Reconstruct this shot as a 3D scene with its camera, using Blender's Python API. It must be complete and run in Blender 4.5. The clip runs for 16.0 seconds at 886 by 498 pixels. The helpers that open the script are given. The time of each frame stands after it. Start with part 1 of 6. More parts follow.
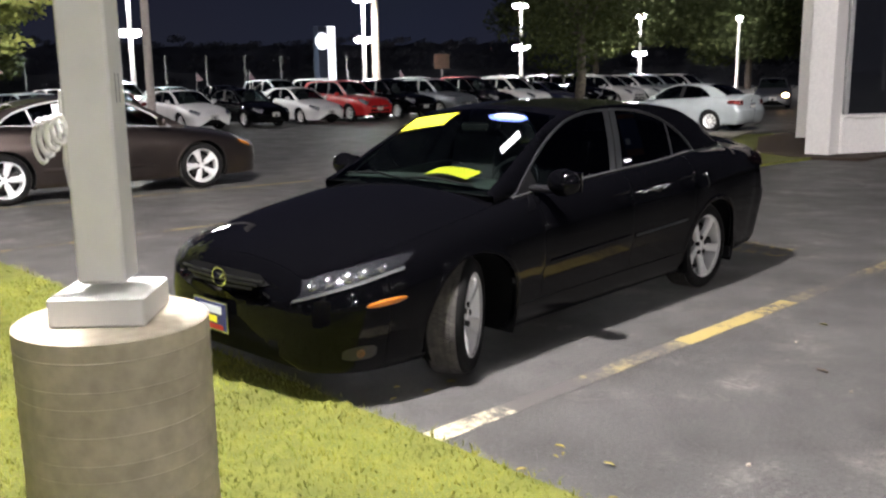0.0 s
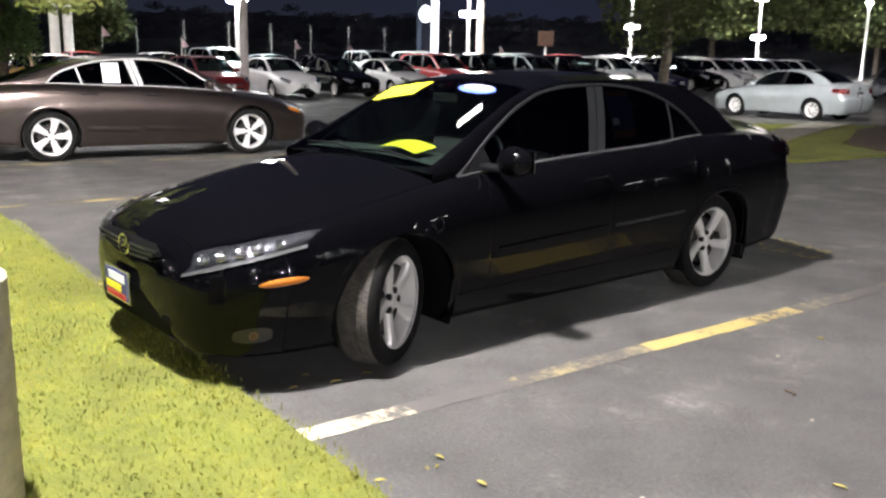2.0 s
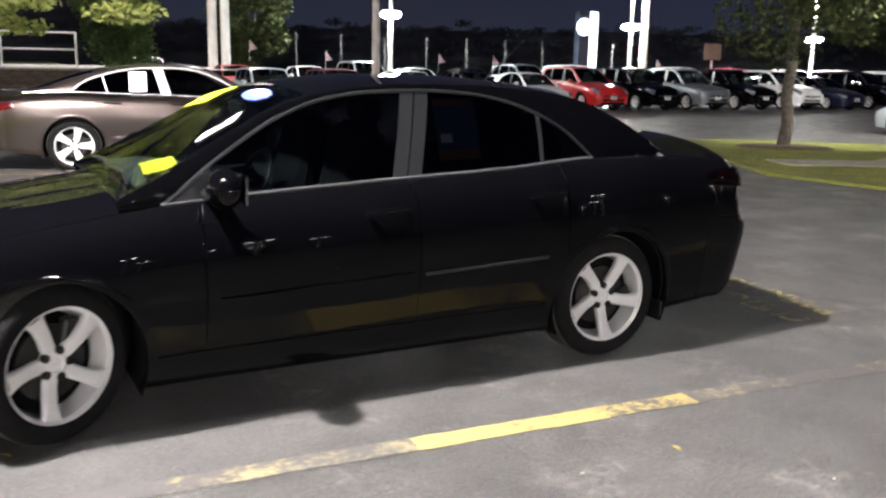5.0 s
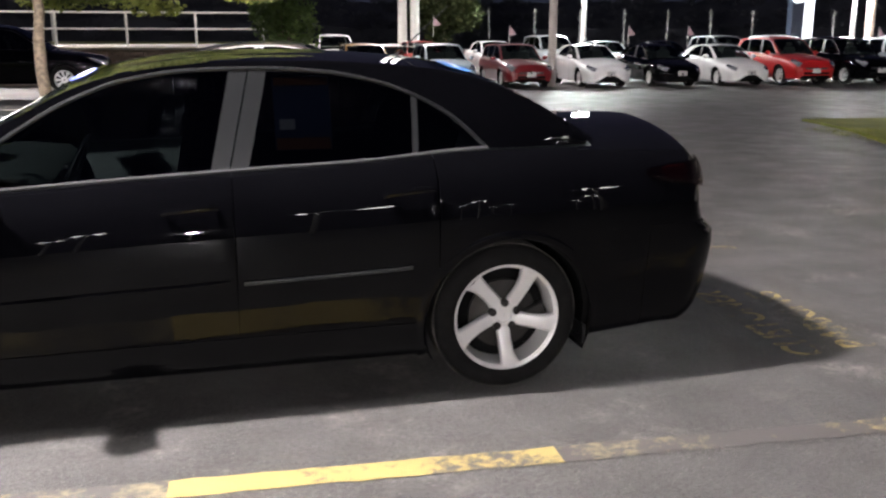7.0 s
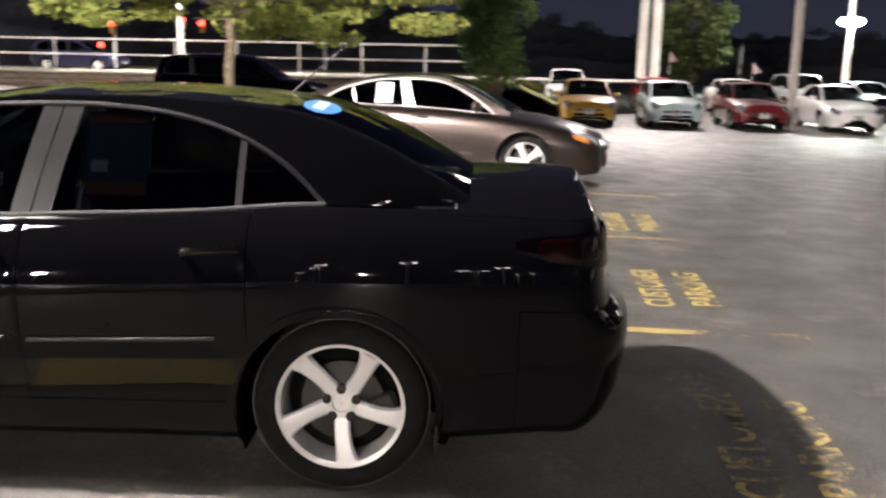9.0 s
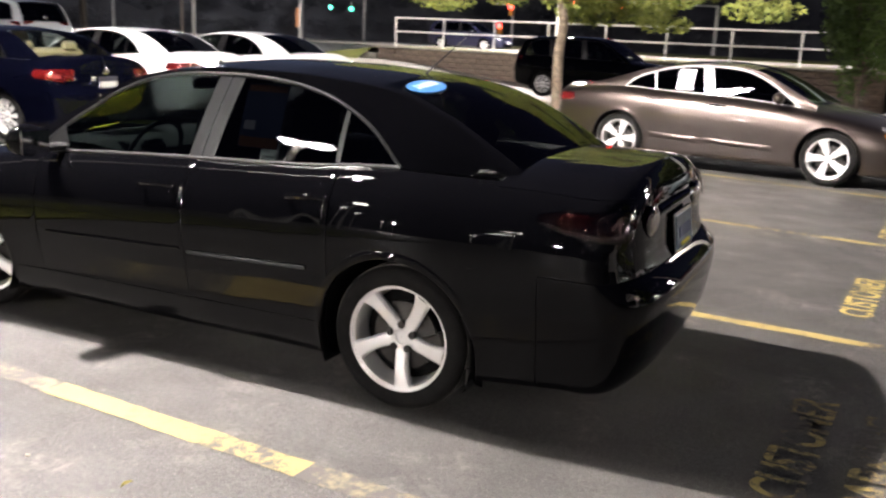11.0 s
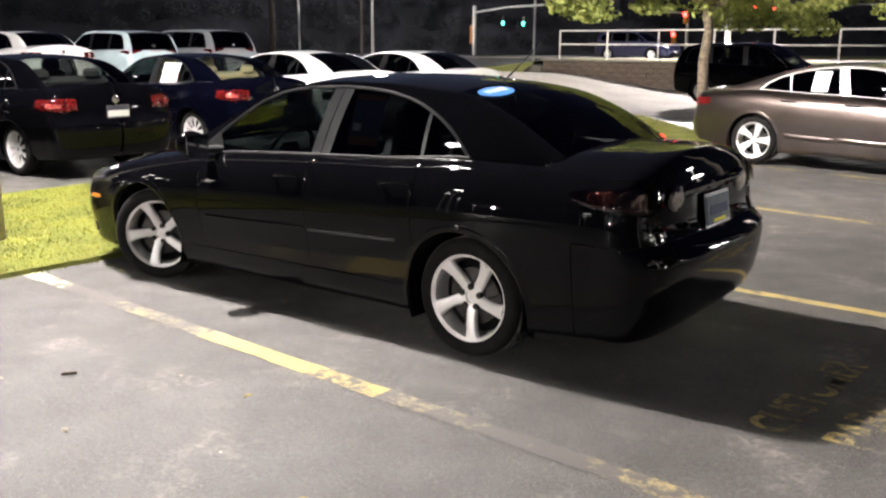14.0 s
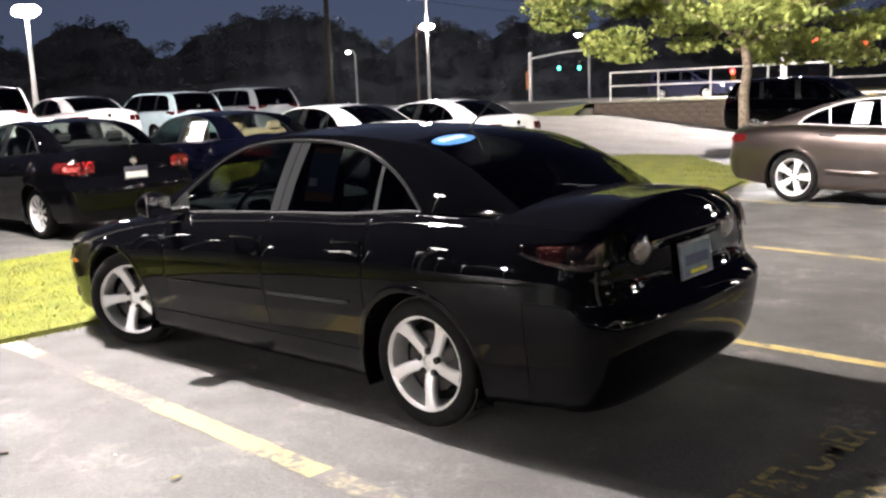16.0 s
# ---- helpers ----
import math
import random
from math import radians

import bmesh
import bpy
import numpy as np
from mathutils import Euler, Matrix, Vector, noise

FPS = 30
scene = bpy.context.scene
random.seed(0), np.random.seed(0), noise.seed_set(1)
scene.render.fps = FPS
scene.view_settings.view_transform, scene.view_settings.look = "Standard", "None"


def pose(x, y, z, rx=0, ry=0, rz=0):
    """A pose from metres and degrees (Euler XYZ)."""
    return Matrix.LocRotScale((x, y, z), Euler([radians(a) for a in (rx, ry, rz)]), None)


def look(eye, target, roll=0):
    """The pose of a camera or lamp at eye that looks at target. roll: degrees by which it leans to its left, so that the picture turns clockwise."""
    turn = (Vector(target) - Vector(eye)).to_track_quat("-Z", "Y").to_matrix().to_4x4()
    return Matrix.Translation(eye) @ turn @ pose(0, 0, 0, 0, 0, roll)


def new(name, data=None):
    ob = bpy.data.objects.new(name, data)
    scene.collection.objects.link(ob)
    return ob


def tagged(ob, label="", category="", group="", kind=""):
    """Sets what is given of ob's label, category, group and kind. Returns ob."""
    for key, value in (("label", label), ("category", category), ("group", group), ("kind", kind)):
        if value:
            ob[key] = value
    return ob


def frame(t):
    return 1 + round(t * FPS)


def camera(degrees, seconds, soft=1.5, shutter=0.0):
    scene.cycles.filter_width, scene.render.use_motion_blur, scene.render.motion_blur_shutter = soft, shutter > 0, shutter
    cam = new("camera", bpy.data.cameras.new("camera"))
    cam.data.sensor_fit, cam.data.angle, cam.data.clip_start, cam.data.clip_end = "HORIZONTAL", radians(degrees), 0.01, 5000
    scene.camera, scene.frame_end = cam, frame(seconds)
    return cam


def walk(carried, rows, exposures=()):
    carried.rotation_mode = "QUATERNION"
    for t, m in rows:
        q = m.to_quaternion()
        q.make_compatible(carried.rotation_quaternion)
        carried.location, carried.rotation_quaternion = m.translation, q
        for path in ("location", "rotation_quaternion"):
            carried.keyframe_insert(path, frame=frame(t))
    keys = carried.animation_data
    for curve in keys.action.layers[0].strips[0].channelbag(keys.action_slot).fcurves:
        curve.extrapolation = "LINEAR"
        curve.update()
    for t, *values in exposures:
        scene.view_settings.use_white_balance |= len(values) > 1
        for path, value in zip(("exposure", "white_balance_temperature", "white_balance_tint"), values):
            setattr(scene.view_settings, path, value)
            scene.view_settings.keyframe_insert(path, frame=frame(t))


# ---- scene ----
cam = camera(51.9, 16.0, 2.3, 0.5)
PATH = [
    (0, (-3.356, -4.342, 1.616), (-2.009, -2.913, 1.238), -0.8),
    (0.5, (-3.197, -4.453, 1.613), (-1.886, -2.997, 1.212), -0.8),
    (1, (-2.975, -4.41, 1.571), (-1.693, -2.918, 1.209), 0.4),
    (1.5, (-2.706, -4.418, 1.573), (-1.452, -2.912, 1.176), 1.6),
    (2, (-2.377, -4.593, 1.553), (-1.214, -3.023, 1.126), 1.2),
    (2.5, (-2.072, -4.621, 1.525), (-0.949, -3.029, 1.072), 0.1),
    (3, (-1.713, -4.616, 1.524), (-0.576, -3.026, 1.1), 0.3),
    (3.5, (-1.346, -4.755, 1.491), (-0.278, -3.114, 1.084), -1.0),
    (4, (-0.974, -4.807, 1.519), (-0.099, -3.075, 1.035), -1.5),
    (4.5, (-0.516, -4.706, 1.501), (0.367, -2.958, 1.095), 0.6),
    (7, (1.683, -4.408, 1.501), (2.062, -2.499, 1.041), 0.1),
    (7.5, (2.031, -4.306, 1.523), (2.31, -2.376, 1.075), -0.1),
    (8, (2.481, -4.214, 1.55), (2.592, -2.257, 1.154), 0.7),
    (8.5, (2.844, -4.077, 1.542), (2.924, -2.113, 1.172), 2.2),
    (8.8, (3.163, -3.974, 1.571), (3.11, -2.015, 1.172), 0.6),
    (9, (3.301, -3.848, 1.53), (3.128, -1.895, 1.133), 1.2),
    (11.5, (5.006, -4.033, 1.596), (3.87, -2.447, 1.159), 0.9),
    (12, (5.37, -4.251, 1.576), (4.057, -2.797, 1.172), 0.2),
    (12.5, (5.491, -4.324, 1.599), (4.13, -2.917, 1.187), 1.3),
    (13, (5.507, -4.355, 1.601), (4.188, -2.909, 1.189), 0.5),
    (13.5, (5.504, -4.352, 1.603), (4.21, -2.887, 1.177), 0.6),
    (14, (5.527, -4.367, 1.607), (4.264, -2.88, 1.169), 0.3),
    (14.5, (5.519, -4.363, 1.604), (4.251, -2.877, 1.179), 0.2),
    (15, (5.506, -4.328, 1.607), (4.188, -2.881, 1.194), -2.5),
    (15.5, (5.585, -4.101, 1.566), (4.245, -2.649, 1.256), -1.4),
    (16, (5.701, -3.72, 1.588), (4.316, -2.316, 1.253), -2.2),
]
walk(cam, [(t, look(eye, target, roll)) for t, eye, target, roll in PATH],
     ((0.0, 0.08, 6350, 13), (1.5, 0.25, 6300, 12), (3.0, 0.62, 6400, 12), (4.0, 0.72, 6450, 12), (4.5, 0.75, 6350, 12), (7.0, 0.55, 6400, 15), (8.0, 0.70, 6800, 15), (8.5, 0.70, 6950, 14), (9.0, 0.85, 6900, 15),
      (10.2, 0.98, 6800, 14), (11.5, 1.0, 6750, 13), (12.5, 0.74, 6750, 12), (14.5, 0.74, 6700, 12), (15.0, 0.76, 6700, 12), (15.4, 0.92, 6650, 12), (16.0, 1.05, 6600, 13)))

# ------------------------------------------------------------------ world, lamps
world = bpy.data.worlds.new("night_sky")
scene.world = world
world.use_nodes = True
wn, wl = world.node_tree.nodes, world.node_tree.links
wn.clear()
w_out, w_bg = wn.new("ShaderNodeOutputWorld"), wn.new("ShaderNodeBackground")
w_co, w_sep, w_ramp, w_noise, w_mix = (wn.new(n) for n in ("ShaderNodeTexCoord", "ShaderNodeSeparateXYZ", "ShaderNodeValToRGB", "ShaderNodeTexNoise", "ShaderNodeMix"))
w_mix.data_type, w_mix.blend_type = "RGBA", "MULTIPLY"
w_noise.inputs["Scale"].default_value, w_noise.inputs["Detail"].default_value = 3.0, 4.0
w_ramp.color_ramp.elements[0].position, w_ramp.color_ramp.elements[0].color = 0.0, (0.013, 0.014, 0.024, 1)
w_ramp.color_ramp.elements[1].position, w_ramp.color_ramp.elements[1].color = 0.28, (0.0060, 0.0064, 0.0165, 1)
wl.new(w_co.outputs["Generated"], w_sep.inputs[0])
wl.new(w_co.outputs["Generated"], w_noise.inputs["Vector"])
wl.new(w_sep.outputs["Z"], w_ramp.inputs["Fac"])
wl.new(w_ramp.outputs["Color"], w_mix.inputs["A"])
wl.new(w_noise.outputs["Color"], w_mix.inputs["B"])
w_mix.inputs["Factor"].default_value = 0.35
# last dusk glow low in the north-west
w_dot, w_west, w_low, w_mul, w_glow = wn.new("ShaderNodeVectorMath"), wn.new("ShaderNodeMapRange"), wn.new("ShaderNodeMapRange"), wn.new("ShaderNodeMath"), wn.new("ShaderNodeMix")
w_dot.operation, w_mul.operation, w_glow.data_type = "DOT_PRODUCT", "MULTIPLY", "RGBA"
w_west.interpolation_type = w_low.interpolation_type = "SMOOTHSTEP"
w_dot.inputs[1].default_value = (-0.75, 0.66, 0.0)
w_west.inputs["From Min"].default_value, w_west.inputs["From Max"].default_value = 0.72, 0.99
w_low.inputs["From Min"].default_value, w_low.inputs["From Max"].default_value = 0.55, 0.0
wl.new(w_co.outputs["Generated"], w_dot.inputs[0])
wl.new(w_dot.outputs["Value"], w_west.inputs["Value"])
wl.new(w_sep.outputs["Z"], w_low.inputs["Value"])
wl.new(w_west.outputs["Result"], w_mul.inputs[0])
wl.new(w_low.outputs["Result"], w_mul.inputs[1])
wl.new(w_mul.outputs[0], w_glow.inputs["Factor"])
wl.new(w_mix.outputs["Result"], w_glow.inputs["A"])
w_glow.inputs["B"].default_value = (0.023, 0.031, 0.053, 1)
wl.new(w_glow.outputs["Result"], w_bg.inputs["Color"])
w_bg.inputs["Strength"].default_value = 1.3
wl.new(w_bg.outputs[0], w_out.inputs[0])


def lamp(name, x, y, z, watts, radius=0.2, col=(1.0, 0.95, 0.935), spot=None, aim=None, blend=1.0):
    d = bpy.data.lights.new(name, "SPOT" if spot else "POINT")
    d.energy, d.shadow_soft_size, d.color = watts, radius, col
    if spot:
        d.spot_size, d.spot_blend = radians(spot), blend
    ob = new(name, d)
    ob.matrix_basis = look((x, y, z), aim or (x, y, 0)) if spot else pose(x, y, z)
    return ob


POLE_X, POLE_Y = -2.12, -1.387
lamp("pole_lamp_light", POLE_X, POLE_Y - 0.8, 7.0, 450, 0.14)
lamp("pole_lamp_light", POLE_X, POLE_Y + 0.25, 7.0, 6700, 0.14)
lamp("sign_post_lamp_light", 8.8, 39.4, 11.0, 9000, 0.4, spot=146, aim=(8.8, 39.0, 0.0), blend=0.35)
lamp("pole_flood_light", POLE_X - 0.7, POLE_Y + 0.3, 6.95, 7000, 0.14, spot=64, aim=(-18.0, 7.0, 0.0), blend=0.6)
lamp("pole_flood_light", POLE_X, POLE_Y + 0.7, 6.95, 6000, 0.14, spot=95, aim=(-0.5, 12.0, 1.0), blend=0.7)
lamp("lot_lamp_light", 18.7, 43.0, 6.4, 6500, 0.4, (0.86, 1.0, 0.93), spot=160, aim=(19.0, 43.0, 0.0), blend=0.25)
lamp("lot_lamp_light", 35.7, 44.5, 6.4, 26000, 0.4, spot=160, aim=(36.0, 44.5, 0.0), blend=0.25)
lamp("lot_lamp_light", 51.4, 44.5, 6.6, 34000, 0.4, spot=160, aim=(51.7, 44.5, 0.0), blend=0.25)
lamp("lot_lamp_light", 67.5, 44.5, 6.4, 42000, 0.4, spot=160, aim=(67.8, 44.5, 0.0), blend=0.25)
lamp("lot_lamp_light", -44.0, 16.3, 6.8, 110000, 0.4, spot=160, aim=(-43.7, 16.3, 0.0), blend=0.25)
lamp("lot_lamp_light", -60.0, 61.8, 8.2, 22000, 0.4)
lamp("lot_lamp_light", -12.0, 35.4, 6.2, 11000, 0.3, spot=160, aim=(-11.7, 35.4, 0.0), blend=0.25)
lamp("lot_lamp_light", -16.0, -42.0, 6.7, 17000, 0.3)
lamp("lot_lamp_light", 3.0, -58.0, 7.2, 26000, 0.3)
# added fill by the showroom, no fixture behind it: brightens far rows and island
lamp("showroom_side_fill_light", 15.6, 5.6, 5.0, 6500, 0.25, (1.0, 0.97, 0.9), spot=120, aim=(18.5, 27.0, 0.0))
lamp("showroom_side_fill_light", 16.4, 6.0, 5.0, 7200, 0.25, (1.0, 0.95, 0.9), spot=72, aim=(33.0, 24.5, 0.0), blend=0.6)

# ------------------------------------------------------------------ materials
MATS = {}


def mat(name, col, rough=0.6, metal=0.0, coat=0.0, var=0.0, vscale=6.0, bump=0.0, bscale=60.0, emit=0.0, spec=0.5, col2=None, big=0.0, bigscale=0.7, rvar=0.0):
    """A node material: base colour with grain at two scales, roughness variation and fine relief."""
    if name in MATS:
        return MATS[name]
    m = bpy.data.materials.new(name)
    m.use_nodes = True
    nt = m.node_tree
    n, l = nt.nodes, nt.links
    b = n["Principled BSDF"]
    b.inputs["Base Color"].default_value = (*col, 1)
    b.inputs["Roughness"].default_value = rough
    b.inputs["Metallic"].default_value = metal
    b.inputs["Coat Weight"].default_value = coat
    b.inputs["Coat Roughness"].default_value = 0.02
    b.inputs["Coat IOR"].default_value = 1.4
    b.inputs["Specular IOR Level"].default_value = spec
    co = n.new("ShaderNodeTexCoord")
    last = None
    if var or big or col2:
        ns = n.new("ShaderNodeTexNoise")
        ns.inputs["Scale"].default_value, ns.inputs["Detail"].default_value = vscale, 6.0
        l.new(co.outputs["Object"], ns.inputs["Vector"])
        rp = n.new("ShaderNodeValToRGB")
        c2 = col2 or tuple(min(1, c * (1 + var)) for c in col)
        c1 = col if col2 else tuple(c * (1 - var) for c in col)
        rp.color_ramp.elements[0].position, rp.color_ramp.elements[1].position = 0.35, 0.65
        rp.color_ramp.elements[0].color, rp.color_ramp.elements[1].color = (*c1, 1), (*c2, 1)
        l.new(ns.outputs["Fac"], rp.inputs["Fac"])
        last = rp.outputs["Color"]
        if big:
            nb = n.new("ShaderNodeTexNoise")
            nb.inputs["Scale"].default_value, nb.inputs["Detail"].default_value = bigscale, 5.0
            l.new(co.outputs["Object"], nb.inputs["Vector"])
            mr = n.new("ShaderNodeMapRange")
            mr.inputs["From Min"].default_value, mr.inputs["From Max"].default_value = 0.3, 0.7
            mr.inputs["To Min"].default_value, mr.inputs["To Max"].default_value = 1 - big, 1 + big
            l.new(nb.outputs["Fac"], mr.inputs["Value"])
            mx = n.new("ShaderNodeMix")
            mx.data_type, mx.blend_type = "RGBA", "MULTIPLY"
            mx.inputs["Factor"].default_value = 1.0
            l.new(last, mx.inputs["A"])
            l.new(mr.outputs["Result"], mx.inputs["B"])
            last = mx.outputs["Result"]
        l.new(last, b.inputs["Base Color"])
    if rvar:
        nr = n.new("ShaderNodeTexNoise")
        nr.inputs["Scale"].default_value, nr.inputs["Detail"].default_value = 2.2, 5.0
        l.new(co.outputs["Object"], nr.inputs["Vector"])
        m2 = n.new("ShaderNodeMapRange")
        m2.inputs["To Min"].default_value, m2.inputs["To Max"].default_value = max(0, rough - rvar), min(1, rough + rvar)
        l.new(nr.outputs["Fac"], m2.inputs["Value"])
        l.new(m2.outputs["Result"], b.inputs["Roughness"])
    if bump:
        n3 = n.new("ShaderNodeTexNoise")
        n3.inputs["Scale"].default_value, n3.inputs["Detail"].default_value = bscale, 3.0
        l.new(co.outputs["Object"], n3.inputs["Vector"])
        bp = n.new("ShaderNodeBump")
        bp.inputs["Strength"].default_value, bp.inputs["Distance"].default_value = bump, 0.01
        l.new(n3.outputs["Fac"], bp.inputs["Height"])
        l.new(bp.outputs[0], b.inputs["Normal"])
    if emit:
        b.inputs["Emission Color"].default_value = (*col, 1)
        b.inputs["Emission Strength"].default_value = emit
    MATS[name] = m
    return m


def glass(name, tint, rough=0.01):
    """A thin tinted pane: it lets tinted light through and mirrors more at a glancing angle."""
    if name in MATS:
        return MATS[name]
    m = bpy.data.materials.new(name)
    m.use_nodes = True
    n, l = m.node_tree.nodes, m.node_tree.links
    n.clear()
    out, mix, tr, gl, fr = (n.new(k) for k in ("ShaderNodeOutputMaterial", "ShaderNodeMixShader", "ShaderNodeBsdfTransparent", "ShaderNodeBsdfGlossy", "ShaderNodeLayerWeight"))
    pw, ad = n.new("ShaderNodeMath"), n.new("ShaderNodeMath")
    pw.operation, ad.operation = "POWER", "MULTIPLY_ADD"
    pw.inputs[1].default_value, ad.inputs[1].default_value, ad.inputs[2].default_value = 5.5, 0.62, 0.04
    tr.inputs["Color"].default_value = (*tint, 1)
    gl.inputs["Roughness"].default_value = rough
    fr.inputs["Blend"].default_value = 0.5
    l.new(fr.outputs["Facing"], pw.inputs[0])
    l.new(pw.outputs[0], ad.inputs[0])
    l.new(ad.outputs[0], mix.inputs[0])
    l.new(tr.outputs[0], mix.inputs[1])
    l.new(gl.outputs[0], mix.inputs[2])
    l.new(mix.outputs[0], out.inputs["Surface"])
    MATS[name] = m
    return m


def paint(name, col, metal=0.0, rough=0.35):
    """Car paint under clear lacquer with a thin film of dust."""
    dark = max(col) < 0.01
    m = mat(name, col, 0.022 if dark else rough, metal, 0.0 if dark else 1.0, var=0.06, vscale=3.0, spec=0.15 if dark else 0.33)
    b = m.node_tree.nodes["Principled BSDF"]
    b.inputs["Sheen Weight"].default_value, b.inputs["Sheen Roughness"].default_value = 0.004 if dark else 0.04, 0.35
    b.inputs["Sheen Tint"].default_value = (0.9, 0.88, 0.82, 1)
    return m


def worn(name, col, under, cover, rough=0.6):
    """Traffic paint worn through to the asphalt in flakes."""
    m = bpy.data.materials.new(name)
    m.use_nodes = True
    n, l = m.node_tree.nodes, m.node_tree.links
    b = n["Principled BSDF"]
    b.inputs["Roughness"].default_value = rough
    co, a, c = n.new("ShaderNodeTexCoord"), n.new("ShaderNodeTexNoise"), n.new("ShaderNodeTexNoise")
    a.inputs["Scale"].default_value, a.inputs["Detail"].default_value, a.inputs["Roughness"].default_value = 17.0, 9.0, 0.75
    c.inputs["Scale"].default_value, c.inputs["Detail"].default_value = 1.7, 3.0
    ad, mr, mx = n.new("ShaderNodeMath"), n.new("ShaderNodeMapRange"), n.new("ShaderNodeMix")
    mx.data_type = "RGBA"
    l.new(co.outputs["Object"], a.inputs["Vector"])
    l.new(co.outputs["Object"], c.inputs["Vector"])
    l.new(a.outputs["Fac"], ad.inputs[0])
    l.new(c.outputs["Fac"], ad.inputs[1])
    edge = 2.0 - 2.0 * cover
    mr.inputs["From Min"].default_value, mr.inputs["From Max"].default_value = edge * 0.5 + 0.42, edge * 0.5 + 0.58
    l.new(ad.outputs[0], mr.inputs["Value"])
    l.new(mr.outputs["Result"], mx.inputs["Factor"])
    mx.inputs["A"].default_value, mx.inputs["B"].default_value = (*under, 1), (*col, 1)
    l.new(mx.outputs["Result"], b.inputs["Base Color"])
    MATS[name] = m
    return m


def asphalt():
    """Aged asphalt: aggregate grain, broad dark and pale patches, pale salt-like stains and fine cracks of tone."""
    m = bpy.data.materials.new("asphalt")
    m.use_nodes = True
    n, l = m.node_tree.nodes, m.node_tree.links
    b = n["Principled BSDF"]
    b.inputs["Specular IOR Level"].default_value = 0.36
    co = n.new("ShaderNodeTexCoord")

    def tex(scale, detail, lo, hi, va, vb, rough=0.5, kind="ShaderNodeTexNoise"):
        t, r = n.new(kind), n.new("ShaderNodeMapRange")
        t.inputs["Scale"].default_value, t.inputs["Detail"].default_value = scale, detail
        t.inputs["Roughness"].default_value = rough
        r.inputs["From Min"].default_value, r.inputs["From Max"].default_value = lo, hi
        r.inputs["To Min"].default_value, r.inputs["To Max"].default_value = va, vb
        l.new(co.outputs["Object"], t.inputs["Vector"])
        l.new(t.outputs["Fac"], r.inputs["Value"])
        return r.outputs["Result"]

    def times(p, q):
        k = n.new("ShaderNodeMath")
        k.operation = "MULTIPLY"
        l.new(p, k.inputs[0])
        l.new(q, k.inputs[1])
        return k.outputs[0]
    tone = times(times(times(tex(48, 5, 0.25, 0.75, 0.38, 1.62, 0.75), tex(150, 2, 0.3, 0.7, 0.5, 1.5, 0.6)), tex(0.55, 6, 0.3, 0.7, 0.72, 1.25, 0.6)), tex(3.1, 7, 0.32, 0.68, 0.80, 1.18, 0.65))
    base = n.new("ShaderNodeMix")
    base.data_type, base.blend_type = "RGBA", "MULTIPLY"
    base.inputs["Factor"].default_value, base.inputs["A"].default_value = 1.0, (0.078, 0.075, 0.071, 1)
    l.new(tone, base.inputs["B"])
    stain = times(tex(1.25, 8, 0.545, 0.655, 0.0, 1.0, 0.74), tex(22, 4, 0.42, 0.62, 0.15, 1.0, 0.6))
    fac = n.new("ShaderNodeMath")
    fac.operation = "MULTIPLY"
    fac.inputs[1].default_value = 0.8
    l.new(stain, fac.inputs[0])
    # scattered pale stones in the aggregate
    most = n.new("ShaderNodeMath")
    most.operation = "MAXIMUM"
    l.new(fac.outputs[0], most.inputs[0])
    l.new(tex(90, 1, 0.68, 0.74, 0.0, 0.9), most.inputs[1])
    pale = n.new("ShaderNodeMix")
    pale.data_type = "RGBA"
    pale.inputs["B"].default_value = (0.27, 0.25, 0.225, 1)
    l.new(most.outputs[0], pale.inputs["Factor"])
    l.new(base.outputs["Result"], pale.inputs["A"])
    l.new(pale.outputs["Result"], b.inputs["Base Color"])
    l.new(tex(2.2, 5, 0.3, 0.7, 0.38, 0.60), b.inputs["Roughness"])
    bp, hn = n.new("ShaderNodeBump"), n.new("ShaderNodeTexNoise")
    hn.inputs["Scale"].default_value, hn.inputs["Detail"].default_value = 150.0, 4.0
    bp.inputs["Strength"].default_value, bp.inputs["Distance"].default_value = 0.55, 0.01
    l.new(co.outputs["Object"], hn.inputs["Vector"])
    l.new(hn.outputs["Fac"], bp.inputs["Height"])
    l.new(bp.outputs[0], b.inputs["Normal"])
    MATS["asphalt"] = m
    return m


ASPHALT = asphalt()
GRASS_SOIL = mat("lawn_soil", (0.102, 0.117, 0.013), 0.9, col2=(0.150, 0.155, 0.020), vscale=14.0, bump=0.9, bscale=90.0, big=0.25, bigscale=1.2)
BLADE = mat("grass_blade", (0.136, 0.152, 0.015), 0.75, col2=(0.218, 0.220, 0.028), vscale=3.0, big=0.45, bigscale=2.2)
CONCRETE = mat("cast_concrete", (0.44, 0.385, 0.29), 0.85, var=0.10, vscale=18.0, bump=0.07, bscale=60.0, big=0.18, bigscale=2.0)
ROAD = mat("concrete_road", (0.30, 0.28, 0.25), 0.8, var=0.12, vscale=8.0, bump=0.2, bscale=60.0, big=0.12)
KERB = mat("kerb_concrete", (0.27, 0.25, 0.21), 0.85, var=0.2, vscale=10.0, bump=0.3)
YELLOW_PAINT = worn("stripe_paint", (0.36, 0.28, 0.10), (0.080, 0.074, 0.069), 0.63)
YELLOW_WORN = worn("stripe_paint_worn", (0.29, 0.235, 0.11), (0.080, 0.074, 0.069), 0.46)
YELLOW_GONE = worn("stripe_paint_gone", (0.22, 0.19, 0.115), (0.080, 0.074, 0.069), 0.34)
